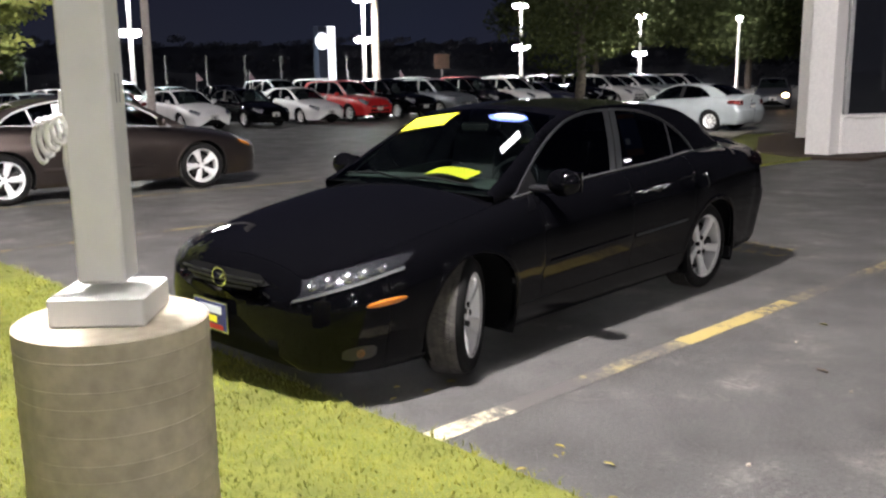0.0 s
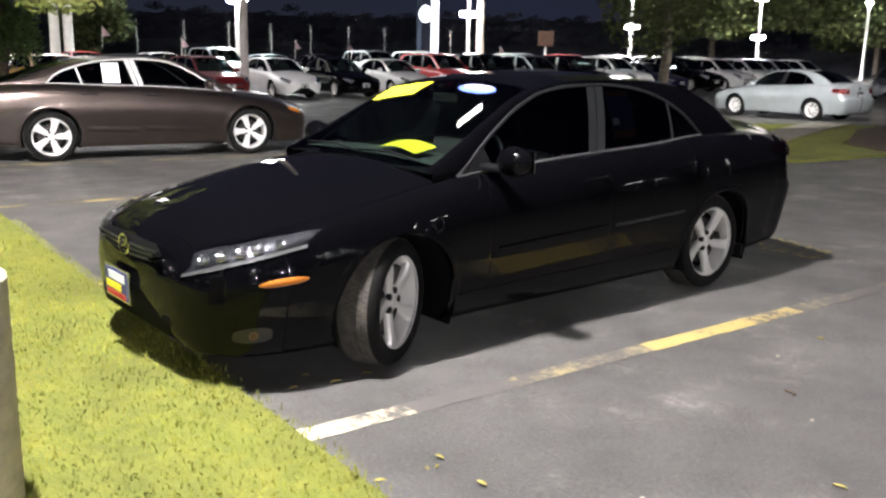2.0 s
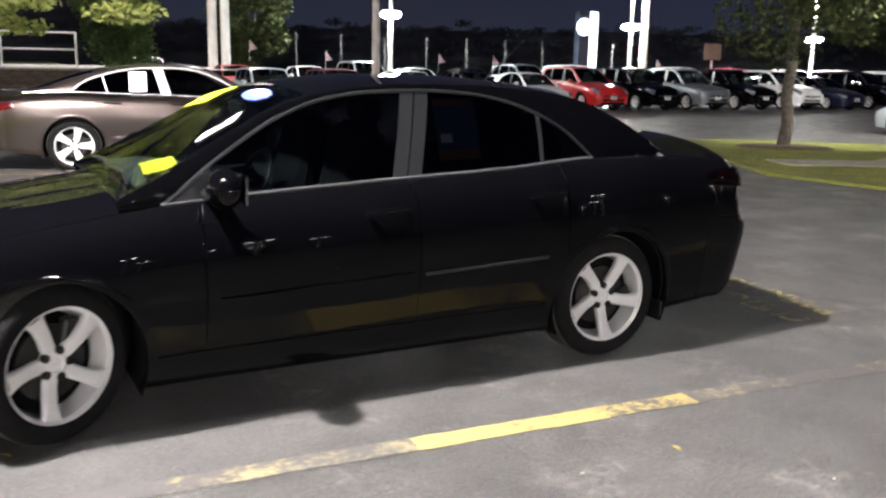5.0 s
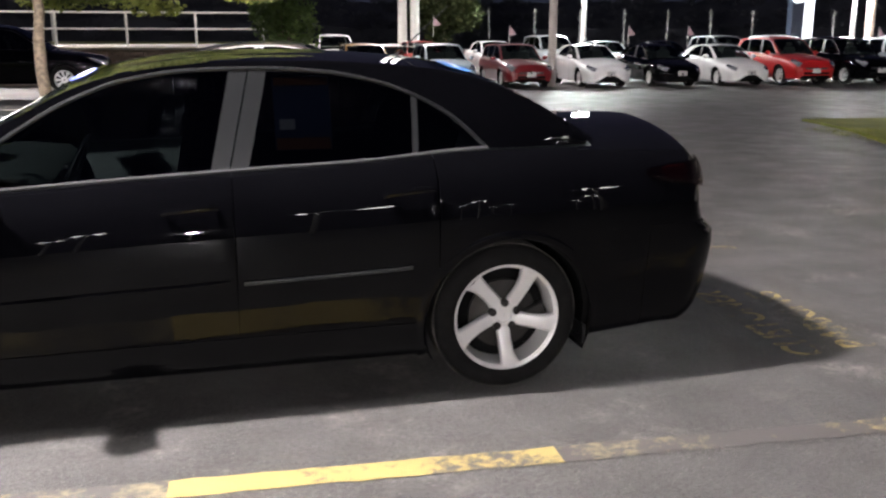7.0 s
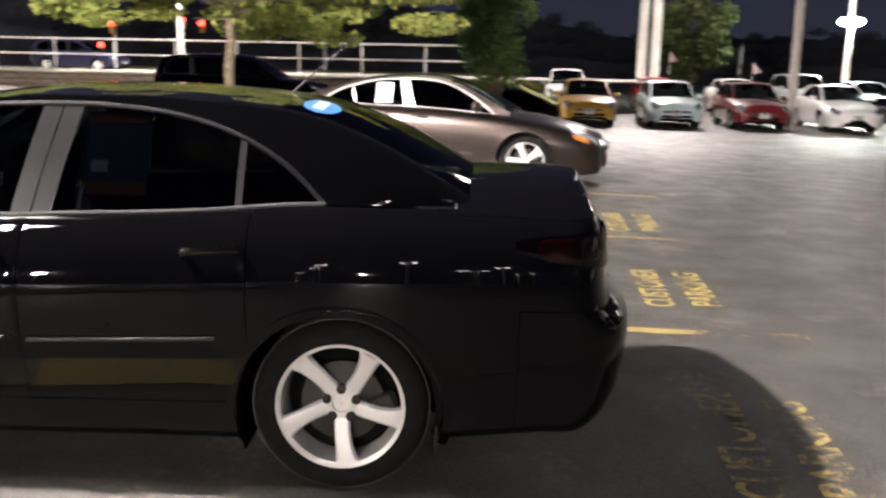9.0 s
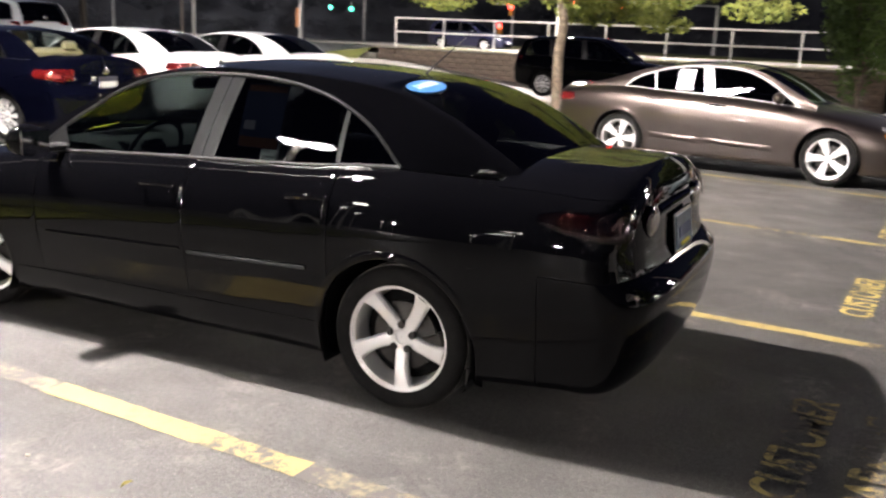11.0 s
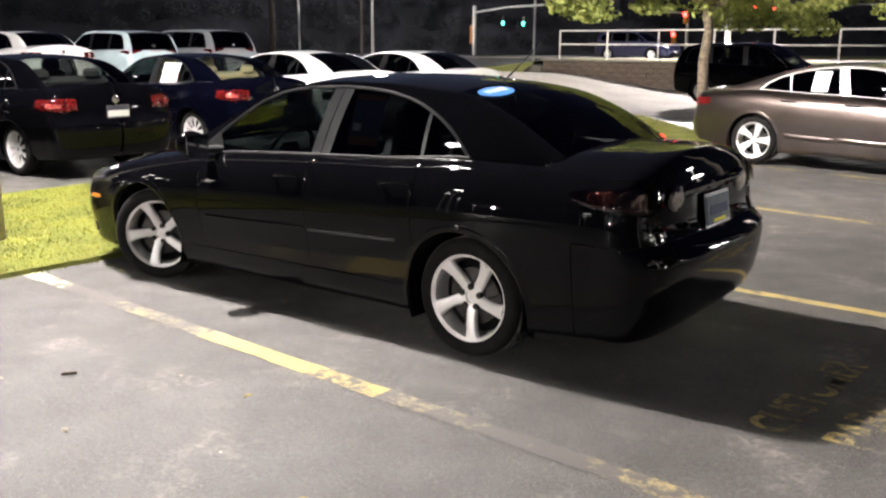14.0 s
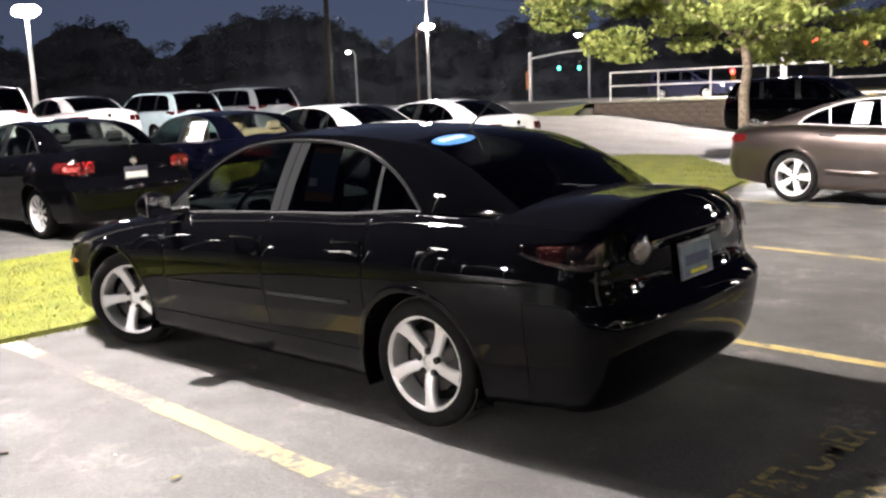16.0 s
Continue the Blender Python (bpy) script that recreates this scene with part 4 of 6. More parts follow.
slab("lawn_strip", [(-4.3, -14), (-0.80, -14), (-0.77, -2), (-0.77, 2), (-0.77, 8.9), (-1.4, 11.2), (-3.0, 13.2), (-5.6, 16.6), (-7.4, 16.8), (-7.0, 13.4), (-5.2, 9.0), (-4.4, 4.0), (-4.3, 0)], 0.0, 0.035, GRASS_SOIL, "bright yellow-green lawn strip between parking rows", "lawn", 0.03)
slab("lawn_island", [(10.0, 3.2), (13.0, 3.0), (13.2, 4.4), (20.0, 7.4), (15.0, 12.2), (11.9, 11.6), (10.9, 8.4), (9.6, 5.2)], 0.0, 0.04, GRASS_SOIL, "mown lawn island beside the showroom", "lawn", 0.03)
slab("footpath", [(10.7, 5.9), (12.5, 5.1), (21.0, 8.6), (20.0, 9.3), (12.6, 6.0), (11.0, 6.7)], 0.012, 0.04, KERB, "narrow pale concrete footpath across the lawn", "path", 0.01)
slab("road", [(-30, 18.6), (-14, 18.2), (-8.2, 17.3), (-5.6, 17.6), (2, 19.4), (6, 29.3), (-17, 29.3), (-30, 29.3)], 0.004, 0.012, ROAD, "pale concrete access road under lamp light", "road", 0.01)
slab("mulch_ring", [(13.8 + 1.1 * math.cos(a * 0.3926), 9.1 + 1.1 * math.sin(a * 0.3926)) for a in range(16)], 0.03, 0.05, MULCH, "dark bark mulch round a tree", "mulch", 0.3)
slab("mulch_bed", [(13.0, 2.2), (20, 2.2), (20, 7.2), (17.5, 6.6), (13.1, 4.3), (12.6, 3.4)], 0.002, 0.05, MULCH, "dark mulch bed along the showroom wall", "mulch", 0.05)

rng = np.random.default_rng(5)


def tufts(name, n, xa, xb, ya, yb, z, hmin, hmax, label, keep=None):
    """Loose grass blades, each a bent sliver."""
    g = Mesh()
    P = rng.random((n, 6))
    for p in P:
        x, y = xa + (xb - xa) * p[0], ya + (yb - ya) * p[1]
        if keep and not keep(x, y):
            continue
        h = hmin + (hmax - hmin) * p[2] * p[2]
        a, l, w = p[3] * 6.283, 1.35 * p[4] * h, 0.0022 + 0.0022 * p[5]
        dx, dy = math.cos(a), math.sin(a)
        zz = z + ground_z(x, y)
        o = len(g.v)
        g.v += [(x - dy * w, y + dx * w, zz), (x + dy * w, y - dx * w, zz), (x + dx * l * 0.4 + dy * w * 0.7, y + dy * l * 0.4 - dx * w * 0.7, zz + h * 0.62), (x + dx * l * 0.4 - dy * w * 0.7, y + dy * l * 0.4 + dx * w * 0.7, zz + h * 0.62), (x + dx * l, y + dy * l, zz + h)]
        g.f += [(o, o + 1, o + 2, o + 3), (o + 3, o + 2, o + 4)]
    return single(name, g, BLADE, label, "grass", kind="stuff", smooth=False)


tufts("grass", 95000, -4.2, -0.79, -3.6, 3.2, 0.028, 0.012, 0.042, "short bright green lawn grass")
tufts("grass", 26000, -4.6, -0.8, 3.2, 11.0, 0.028, 0.015, 0.045, "short bright green lawn grass")
tufts("grass", 22000, -7.2, -1.0, 11.0, 16.7, 0.03, 0.02, 0.055, "short bright green lawn grass under the tree", lambda x, y: -5.3 - 0.33 * (y - 9.0) < x < -1.2 - 0.78 * (y - 11.0))
tufts("grass", 900, -0.80, -0.70, -3.0, 4.0, 0.0, 0.01, 0.05, "ragged grass along the asphalt edge")
tufts("grass", 5000, 10.2, 13.6, 3.6, 9.0, 0.03, 0.02, 0.06, "short lawn grass on the island")


def stripe(xa, xb, y, w, material, label, ang=0.0):
    n = max(2, int(abs(xb - xa) / 0.08))
    g = Mesh()
    rr = []
    for i in range(n + 1):
        x = xa + (xb - xa) * i / n
        j0, j1 = (rng.random(2) - 0.5) * 0.012
        yy = y + ang * (x - xa)
        rr.append([(x, yy - w / 2 + j0, 0.004 + ground_z(x, y)), (x, yy + w / 2 + j1, 0.004 + ground_z(x, y))])
    return single("parking_stripe", g.grid(rr), material, label, "road marking", "stall stripes", "structure", False)


for xa, xb, mt, lab in ((-0.77, -0.23, WHITE_PAINT, "pale worn end of a yellow stall stripe"), (-0.23, 0.05, YELLOW_GONE, "faded yellow stall stripe"), (0.05, 0.81, YELLOW_MID, "rubbed yellow stall stripe"), (0.81, 1.32, YELLOW_GONE, "faded yellow stall stripe"), (1.32, 2.70, YELLOW_PAINT, "bright yellow stall stripe"), (2.70, 3.04, YELLOW_GONE, "almost bare stretch of a stall stripe"), (3.04, 3.13, YELLOW_MID, "small bright patch of a stall stripe"), (3.13, 3.5, YELLOW_GONE, "almost bare stretch of a stall stripe"), (3.5, 4.6, YELLOW_WORN, "faded yellow stall stripe")):
    stripe(xa, xb, -1.478, 0.125, mt, lab)
for y, e, turn in ((1.42, 5.0, 0.01), (4.80, 4.9, -0.055), (8.1, 4.9, -0.13), (-4.39, 4.7, 0.01)):
    stripe(-0.75, e, y, 0.10, YELLOW_OLD, "yellow stall stripe on asphalt", turn)


def stall_text(cy, coat, label):
    ob = thing("stall_lettering", label, "road marking", pose(4.38, cy, 0.005), "stall lettering", "structure")
    lettering("customer_lettering", "CUSTOMER", 0.30, coat, ob, pose(-0.14, 0, 0, 0, 0, 90) @ Matrix.Diagonal((0.72, 0.9, 1, 1)), bold=0.007)
    lettering("parking_lettering", "PARKING", 0.30, coat, ob, pose(0.17, 0, 0, 0, 0, 90) @ Matrix.Diagonal((0.80, 0.9, 1, 1)), bold=0.007)


LETTER_WORN = worn("letter_paint_worn", (0.42, 0.33, 0.11), (0.080, 0.074, 0.069), 0.46)
LETTER = worn("letter_paint", (0.48, 0.37, 0.12), (0.080, 0.074, 0.069), 0.57)
for cy, paint_ in ((-0.14, LETTER_WORN), (2.6, LETTER), (5.4, LETTER)):
    stall_text(cy, paint_, "worn yellow stencilled CUSTOMER PARKING lettering on asphalt")

# ------------------------------------------------------------------ lamp pole on its concrete base
pole = thing("lamp_pole", "white square steel lamp pole on a round concrete base", "lamp post", pose(POLE_X, POLE_Y, 0))
prof = [(0.325, -0.05)]
for i in range(10):
    z = 0.015 + 0.081 * i + 0.014 * math.sin(i * 2.1)
    prof += [(0.318, z), (0.318, z + 0.004), (0.3202, z + 0.0065), (0.3202, z + 0.008), (0.318, z + 0.0105), (0.318, z + 0.015)]
prof += [(0.318, 0.806), (0.318, 0.812), (0.309, 0.820), (0.307, 0.821), (0.01, 0.828)]
part("concrete_base", Mesh().lathe(prof, 64), CONCRETE, pole, "ribbed round tan concrete base")
part("base_cover", Mesh().box((0, 0, 0.874), (0.31, 0.31, 0.1), 0.008, Matrix.Rotation(radians(-41), 3, "Z")), WHITE_STEEL, pole, "square white base cover")
part("shaft", Mesh().box((0, 0, 4.0), (0.155, 0.155, 6.1), 0.012, Matrix.Rotation(radians(-41), 3, "Z")), WHITE_STEEL, pole, "white square steel shaft")
lettering("pole_number", "11", 0.115, INK, pole, pose(0.0595, -0.0517, 1.58, 90, 0, 49) @ Matrix.Diagonal((0.6, 1.2, 1, 1)))
cord = Mesh().tube([(-0.098, 0.01 + 0.012 * math.sin(i), 1.58 - 0.028 * i) for i in range(12)], 0.010, 8)
for q in range(4):
    cord.tube([(-0.105 - 0.012 * q - 0.022 * (1 - math.cos(a * 0.42)), -0.02 + 0.02 * q + 0.008 * math.sin(a), 1.46 - 0.012 * q + (0.045 + 0.008 * q) * math.sin(a * 0.42)) for a in range(16)], 0.008, 8)
part("white_cord", cord, WHITE_STEEL, pole, "coiled white cord hung on the shaft")
for sx, sy in ((1, 0), (-1, 0), (0, 1), (0, -1)):
    hd = part("flood_head", Mesh().box((sx * 0.45, sy * 0.45, 7.17), (0.45, 0.45, 0.2), 0.03), WHITE_STEEL, pole, "white floodlight head")
    part("lens", Mesh().box((sx * 0.45, sy * 0.45, 7.06), (0.34, 0.34, 0.02), 0.004), GLOW, hd)
part("arm", Mesh().box((0, 0, 7.15), (0.9, 0.06, 0.06), 0.01).box((0, 0, 7.15), (0.06, 0.9, 0.06), 0.01), WHITE_STEEL, pole)

SMOKE_RED = mat("smoked_red_reflector", (0.055, 0.009, 0.008), 0.2, 0.6, 1.0, bump=1.0, bscale=45.0)
SMOKE_CLEAR = mat("smoked_clear_reflector", (0.34, 0.31, 0.30), 0.14, 0.9, 1.0, bump=1.0, bscale=45.0)
SMOKED = glass("smoked_lens_glass", (0.26, 0.22, 0.21))


# ------------------------------------------------------------------ the black sedan
def black_sedan():
    car = Car(SEDAN)
    s, c = car.s, car.c
    root = thing("sedan", "glossy black four-door sedan with silver five-spoke wheels parked in a stall", "car", pose(-0.043, -0.170, 0.0, 0, 0, 3.4))
    v, faces, caps = car.shell(0.032, (0.60, 1.56, 2.36, 3.30, -0.60, 3.685))

    tail_x, tail_l = s["tail"][0], s["L1"] - s["tail"][0]

    def panel(cx, cy, cz, k, par):
        sd = "left" if cy < 0 else "right"
        if k <= 3 and cx < 3.30:
            return "underbody"
        if k >= 22 and s["tub"][0] - 0.003 < cx < s["tub"][1] + 0.003:
            return "cabin_tub"
        if cx < -0.885 or (cx < -0.60 and k < 19):
            return "front_bumper"
        if k >= 22 and cx < 0.46:
            return "hood"
        if cx > 3.30 and cz < 0.695:
            return "rear_bumper"
        if (k >= 21 and cx > 3.0) or par > tail_x + 0.58 * tail_l:
            return "trunk_lid"
        if k <= 8 and 0.30 < cx < 2.36:
            return "side_skirt_" + sd
        if cx < 0.60:
            return "front_fender_" + sd
        if cx < 1.56:
            return "front_door_" + sd
        if cx < 2.36:
            return "rear_door_" + sd
        return "rear_quarter_" + sd
    groups, owner = {}, {}
    for q, cx, cy, cz, k in faces:
        n = panel(cx, cy, cz, k, car.par[q])
        groups.setdefault(n, []).append(q)
        for i in q:
            owner.setdefault(i, set()).add(n)
    groups["front_bumper"].append(caps[0])
    shared = {i for i, o in owner.items() if len(o - {"cabin_tub", "underbody"}) > 1}
    doors = {}
    for n, fs in groups.items():
        short = n.replace("_left", "").replace("_right", "")
        ob = part(short, link(short, sub(v, fs, shared, 0.002), CORE if n == "underbody" else DASH if n == "cabin_tub" else BLACK_PAINT, sharp=62), None, root, "glossy black painted panel" if n not in ("underbody", "cabin_tub") else "")
        doors[n] = ob
    inner = [[1.37 + (x - 1.37) * 0.988, y * 0.984, 0.5 + (z - 0.5) * 0.985] for x, y, z in v]
    part("body_shell", sub(inner, [q for q, cx, cy, cz, k in faces if not (k >= 21 and 0.4 < cx < 3.1)]), CORE, root)
    arches(car, root, BLACK_PAINT)
    glasshouse(car, root, BLACK_PAINT, dict(front=GL_FRONT, side=GL_SIDE, back=GL_DARK, rear=GL_DARK), 0.04, TRIM_GREY, belt=mat("satin_belt_trim", (0.15, 0.15, 0.15), 0.22, 0.6))
    seats(root, CLOTH, 0.92)
    dash = part("dashboard", Mesh().grid([[(x, y, z + 0.02 * math.cos(y * 2)) for y in np.linspace(-0.66, 0.66, 13)] for x, z in ((0.40, 0.955), (0.6, 0.965), (0.80, 0.945), (0.86, 0.90), (0.84, 0.7))]), DASH, root, "dull grey-green dashboard")
    ring = Mesh()
    rr = []
    for i in range(33):
        a = 2 * math.pi * i / 32
        rr.append([(0.93 + (0.185 + 0.015 * math.cos(b)) * math.sin(a) * 0.42 + 0.012 * math.sin(b), -0.36 + (0.185 + 0.015 * math.cos(b)) * math.cos(a), 0.92 + (0.185 + 0.015 * math.cos(b)) * math.sin(a) * 0.9) for b in np.linspace(0, 2 * math.pi, 9)])
    ring.grid(rr).box((0.92, -0.36, 0.92), (0.05, 0.16, 0.12), 0.03).tube([(0.93, -0.53, 0.92), (0.93, -0.2, 0.92)], 0.015)
    part("steering_wheel", ring, TRIM, root)
    part("rear_view_mirror", Mesh().box((0.98, 0.0, 1.27), (0.03, 0.22, 0.06), 0.015), TRIM, root)
    # lamps
    for sd in (-1, 1):
        hl = part("headlight", car.patch((-0.95, 18.9), (-0.50, 18.4), (-0.40, 19.7), (-0.895, 22.9), sd, 0.002, 16, 8), mat("headlamp_housing", (0.085, 0.085, 0.090), 0.22, 0.8), root, "clear wrap-round headlight with chrome reflectors")
        part("lens", car.patch((-0.955, 18.7), (-0.49, 18.2), (-0.39, 19.9), (-0.90, 23.1), sd, 0.009, 18, 10, 0.012), GL_CLEAR, hl)
        for x, k, r in ((-0.885, 20.9, 0.030), (-0.83, 20.5, 0.031), (-0.765, 20.1, 0.033), (-0.70, 19.8, 0.031), (-0.60, 19.4, 0.026)):
            part("reflector", car.bowl(x, k, sd, r), mat("lamp_reflector", (0.55, 0.55, 0.54), 0.14, 0.95), hl, "round chrome reflector")
        part("lower_rim", car.patch((-0.96, 18.3), (-0.50, 17.8), (-0.49, 18.25), (-0.953, 18.95), sd, 0.006, 14, 2), mat("lamp_edge_grey", (0.15, 0.15, 0.15), 0.22, 0.5), hl, "bright lower lamp edge")
        part("side_marker", car.patch((-0.73, 14.6), (-0.51, 14.1), (-0.50, 14.9), (-0.73, 15.5), sd, 0.004, 10, 4, 0.006, 0.8), LAMP_AMBER, root, "amber side marker lamp")
        fog = part("fog_lamp", car.patch((-0.82, 8.6), (-0.66, 8.6), (-0.66, 9.9), (-0.82, 9.9), sd, 0.003, 8, 4, 0, 0.5), TRIM, root, "dark fog lamp recess")
        part("lens", car.bowl(-0.74, 9.25, sd, 0.020), mat("dull_amber", (0.14, 0.06, 0.015), 0.3, 0.0, 0.5), fog, "small amber fog lamp lens")
        tl = part("tail_light", car.patch((3.278, 17.7), (3.57, 16.4), (3.57, 19.6), (3.283, 18.4), sd, 0.005, 18, 8, 0.0, 0.25), mat("smoked_lamp_lens", (0.0045, 0.002, 0.002), 0.06, 0.0, 1.0), root, "smoked tail light with round clear reflectors")
        part("red_reflector", car.patch((3.358, 17.5), (3.435, 17.1), (3.435, 19.0), (3.358, 18.6), sd, 0.009, 8, 6, 0.004, 0.5), SMOKE_RED, tl, "faceted dull red reflector")
        part("clear_reflector", car.patch((3.44, 17.0), (3.563, 16.7), (3.563, 19.3), (3.44, 19.1), sd, 0.009, 8, 6, 0.006, 0.8), SMOKE_CLEAR, tl, "faceted clear reflector")
        part("lens", car.patch((3.273, 17.65), (3.575, 16.3), (3.575, 19.7), (3.278, 18.45), sd, 0.018, 18, 8, 0.008, 0.25), SMOKED, tl, "smoked clear lens")
        inner_lamp = part("trunk_lamp", Mesh().ball((3.624, sd * 0.43, 0.895), (0.016, 0.098, 0.068), 10), mat("smoked_lamp_lens", (0.0045, 0.002, 0.002), 0.06, 0.0, 1.0), root, "round smoked lamp on the trunk lid")
        part("reflector", Mesh().ball((3.631, sd * 0.43, 0.895), (0.0125, 0.076, 0.053), 10), SMOKE_CLEAR, inner_lamp)
        # mirror
        mir = part("door_mirror", Mesh().ball((0.66, sd * 0.945, 1.0), (0.072, 0.108, 0.080), 10), BLACK_PAINT, root, "black door mirror housing")
        part("mirror_arm", Mesh().box((0.66, sd * 0.80, 0.955), (0.08, 0.2, 0.035), 0.012), TRIM, mir)
        part("mirror_glass", Mesh().box((0.726, sd * 0.945, 1.0), (0.006, 0.165, 0.115), 0.002), CHROME, mir)
        part("mirror_patch", Mesh().poly([(0.50, sd * 0.735, 0.918), (0.72, sd * 0.735, 0.935), (0.66, sd * 0.70, 1.06)]), TRIM, root)
        # door furniture
        for n, xh in (("front_door_", 1.40), ("rear_door_", 2.24)):
            door = doors[n + ("left" if sd < 0 else "right")]
            hd = part("handle", Mesh().tube([car.surf(xh - 0.10, 17.6, sd, 0.012), car.surf(xh - 0.07, 17.65, sd, 0.034), car.surf(xh + 0.06, 17.7, sd, 0.034), car.surf(xh + 0.10, 17.7, sd, 0.012)], 0.013, 8), BLACK_PAINT, door, "black pull handle")
        for xa, xb, n in ((0.66, 1.535, "front_door_"), (1.585, 2.25, "rear_door_")):
            door = doors[n + ("left" if sd < 0 else "right")]
            part("moulding", car.patch((xa, 12.1), (xb, 12.25), (xb, 12.52), (xa, 12.38), sd, 0.006, 20, 4, 0.006), BLACK_PAINT if xa < 1 else TRIM_GREY, door, "narrow side moulding")
        part("mud_flap", Mesh().box((3.02, sd * 0.76, 0.225), (0.012, 0.15, 0.09), 0.004), TRIM, root)
    # nose
    part("lower_intake", Mesh().grid([[(car.nose_x(y, z) - 0.003 * math.sin(math.pi * (z - 0.25) / 0.10), y, z) for z in (0.25, 0.27, 0.30, 0.33, 0.35)] for y in np.linspace(-0.42, 0.42, 17)]), CORE, root, "dark lower air intake")
    gr = part("grille", Mesh().poly([(-1.001, -0.40, 0.62), (-1.007, -0.20, 0.565), (-1.011, 0, 0.545), (-1.007, 0.20, 0.565), (-1.001, 0.40, 0.62), (-0.98, 0.30, 0.655), (-0.98, -0.30, 0.655)]), CORE, root, "black five-point grille")
    for z in (0.58, 0.605, 0.63):
        part("grille_bar", Mesh().tube([(-1.007, -0.32 * (z - 0.45) / 0.16, z), (-1.015, 0, z - 0.01), (-1.007, 0.32 * (z - 0.45) / 0.16, z)], 0.006, 6), TRIM, gr)
    bd = Mesh()
    rr = []
    for i in range(29):
        a = 2 * math.pi * i / 28
        rr.append([(-1.02 + 0.006 * math.sin(b) + 0.03 * (0.045 * math.sin(a)), (0.060 + 0.008 * math.cos(b)) * math.cos(a), 0.61 + (0.046 + 0.008 * math.cos(b)) * math.sin(a)) for b in np.linspace(0, 2 * math.pi, 7)])
    bd.grid(rr).tube([(-1.019, -0.05, 0.63), (-1.021, 0, 0.603), (-1.019, 0.05, 0.63)], 0.007, 6)
    part("badge", bd, CHROME, root, "plain chrome oval badge")
    pl = part("front_plate", Mesh().box((-1.03, 0.08, 0.4), (0.012, 0.31, 0.17), 0.004), CHROME, root, "coloured dealer plate in a chrome frame")
    part("plate_field", Mesh().box((-1.038, 0.08, 0.4), (0.004, 0.28, 0.14)), mat("plate_blue", (0.03, 0.035, 0.13), 0.5), pl, smooth=False)
    part("plate_bar", Mesh().box((-1.041, 0.11, 0.385), (0.003, 0.19, 0.035)), STICK_YEL, pl, smooth=False)
    part("plate_bar", Mesh().box((-1.041, 0.07, 0.435), (0.003, 0.20, 0.04)), STICK_WHITE, pl, smooth=False)
    part("plate_bar", Mesh().box((-1.041, 0.08, 0.345), (0.003, 0.24, 0.025)), mat("plate_red", (0.45, 0.04, 0.03), 0.5), pl, smooth=False)
    # tail
    rp = part("rear_plate", Mesh().box((3.655, 0.03, 0.795), (0.012, 0.33, 0.18), 0.004, Matrix.Rotation(radians(-8), 3, "Y")), CHROME, root, "pale blue plate in a chrome frame")
    part("plate_field", Mesh().box((3.664, 0.03, 0.795), (0.004, 0.295, 0.145), 0, Matrix.Rotation(radians(-8), 3, "Y")), mat("plate_sky", (0.12, 0.17, 0.22), 0.5, var=0.2, vscale=12.0), rp, smooth=False)
    part("plate_bar", Mesh().box((3.668, 0.03, 0.795), (0.003, 0.23, 0.05), 0, Matrix.Rotation(radians(-8), 3, "Y")), mat("plate_navy", (0.05, 0.07, 0.16), 0.6), rp, smooth=False)
    part("plate_bar", Mesh().box((3.676, 0.03, 0.74), (0.003, 0.16, 0.016), 0, Matrix.Rotation(radians(-8), 3, "Y")), STICK_YEL, rp, smooth=False)
    part("trunk_garnish", Mesh().tube([(3.626, -0.36, 0.925), (3.634, 0, 0.93), (3.626, 0.36, 0.925)], 0.016, 8), BLACK_PAINT, root, "gloss black garnish over the plate")
    part("antenna", Mesh().tube([(2.36, -0.02, 1.40), (2.44, -0.02, 1.47), (2.62, -0.02, 1.63)], 0.006, 6, 0.002), TRIM, root, "short black roof antenna")
    for y0, y1 in ((-0.52, 0.08), (0.02, 0.60)):
        part("wiper", Mesh().tube([(0.37, y0, 0.975), (0.40, (y0 + y1) / 2, 1.0), (0.385, y1, 0.985)], 0.008, 6), TRIM, root)
    part("cowl", Mesh().grid([[(0.30, y, 0.95 - 0.03 * y * y), (0.44, y, 0.955 - 0.04 * y * y)] for y in np.linspace(-0.7, 0.7, 13)]), TRIM, root)
    # stickers

    def on_screen(y, x, up=0.006):
        f = abs(y) / c["we"](x)
        ze = c["zc"](x) - c["cr"](x)
        return Vector((x - up * 0.55, y, ze + c["cr"](x) * (1 - f * f) + up * 0.8))

    def sticker(name, ya, yb, xa, xb, material, label, oval=False, up=0.006, skew=0.0, parent=None):
        rr = []
        for i in range(13):
            u = i / 12
            row = []
            for j in range(7):
                w = j / 6
                q = math.sqrt(max(0, 1 - (2 * u - 1) ** 2)) if oval else 1.0
                w2 = 0.5 + (w - 0.5) * q
                xx = xa + (xb - xa) * w2 + skew * (u - 0.5)
                row.append(on_screen(ya + (yb - ya) * u, xx, up))
            rr.append(row)
        return part(name, Mesh().grid(rr), material, parent or root, label, smooth=False)
    sticker("windscreen_banner", 0.19, 0.555, 0.86, 1.03, STICK_YEL, "yellow sale banner at the windscreen top", skew=-0.05)
    ov = sticker("windscreen_oval", -0.42, -0.10, 0.95, 1.06, STICK_BLUE, "blue and white oval windscreen sticker", True)
    sticker("oval_centre", -0.39, -0.14, 0.985, 1.05, STICK_WHITE, "", True, 0.009, 0.0, ov)
    wl_ = sticker("white_label", -0.50, -0.44, 0.68, 0.86, PAPER, "white paper label with dark bars", skew=0.05)
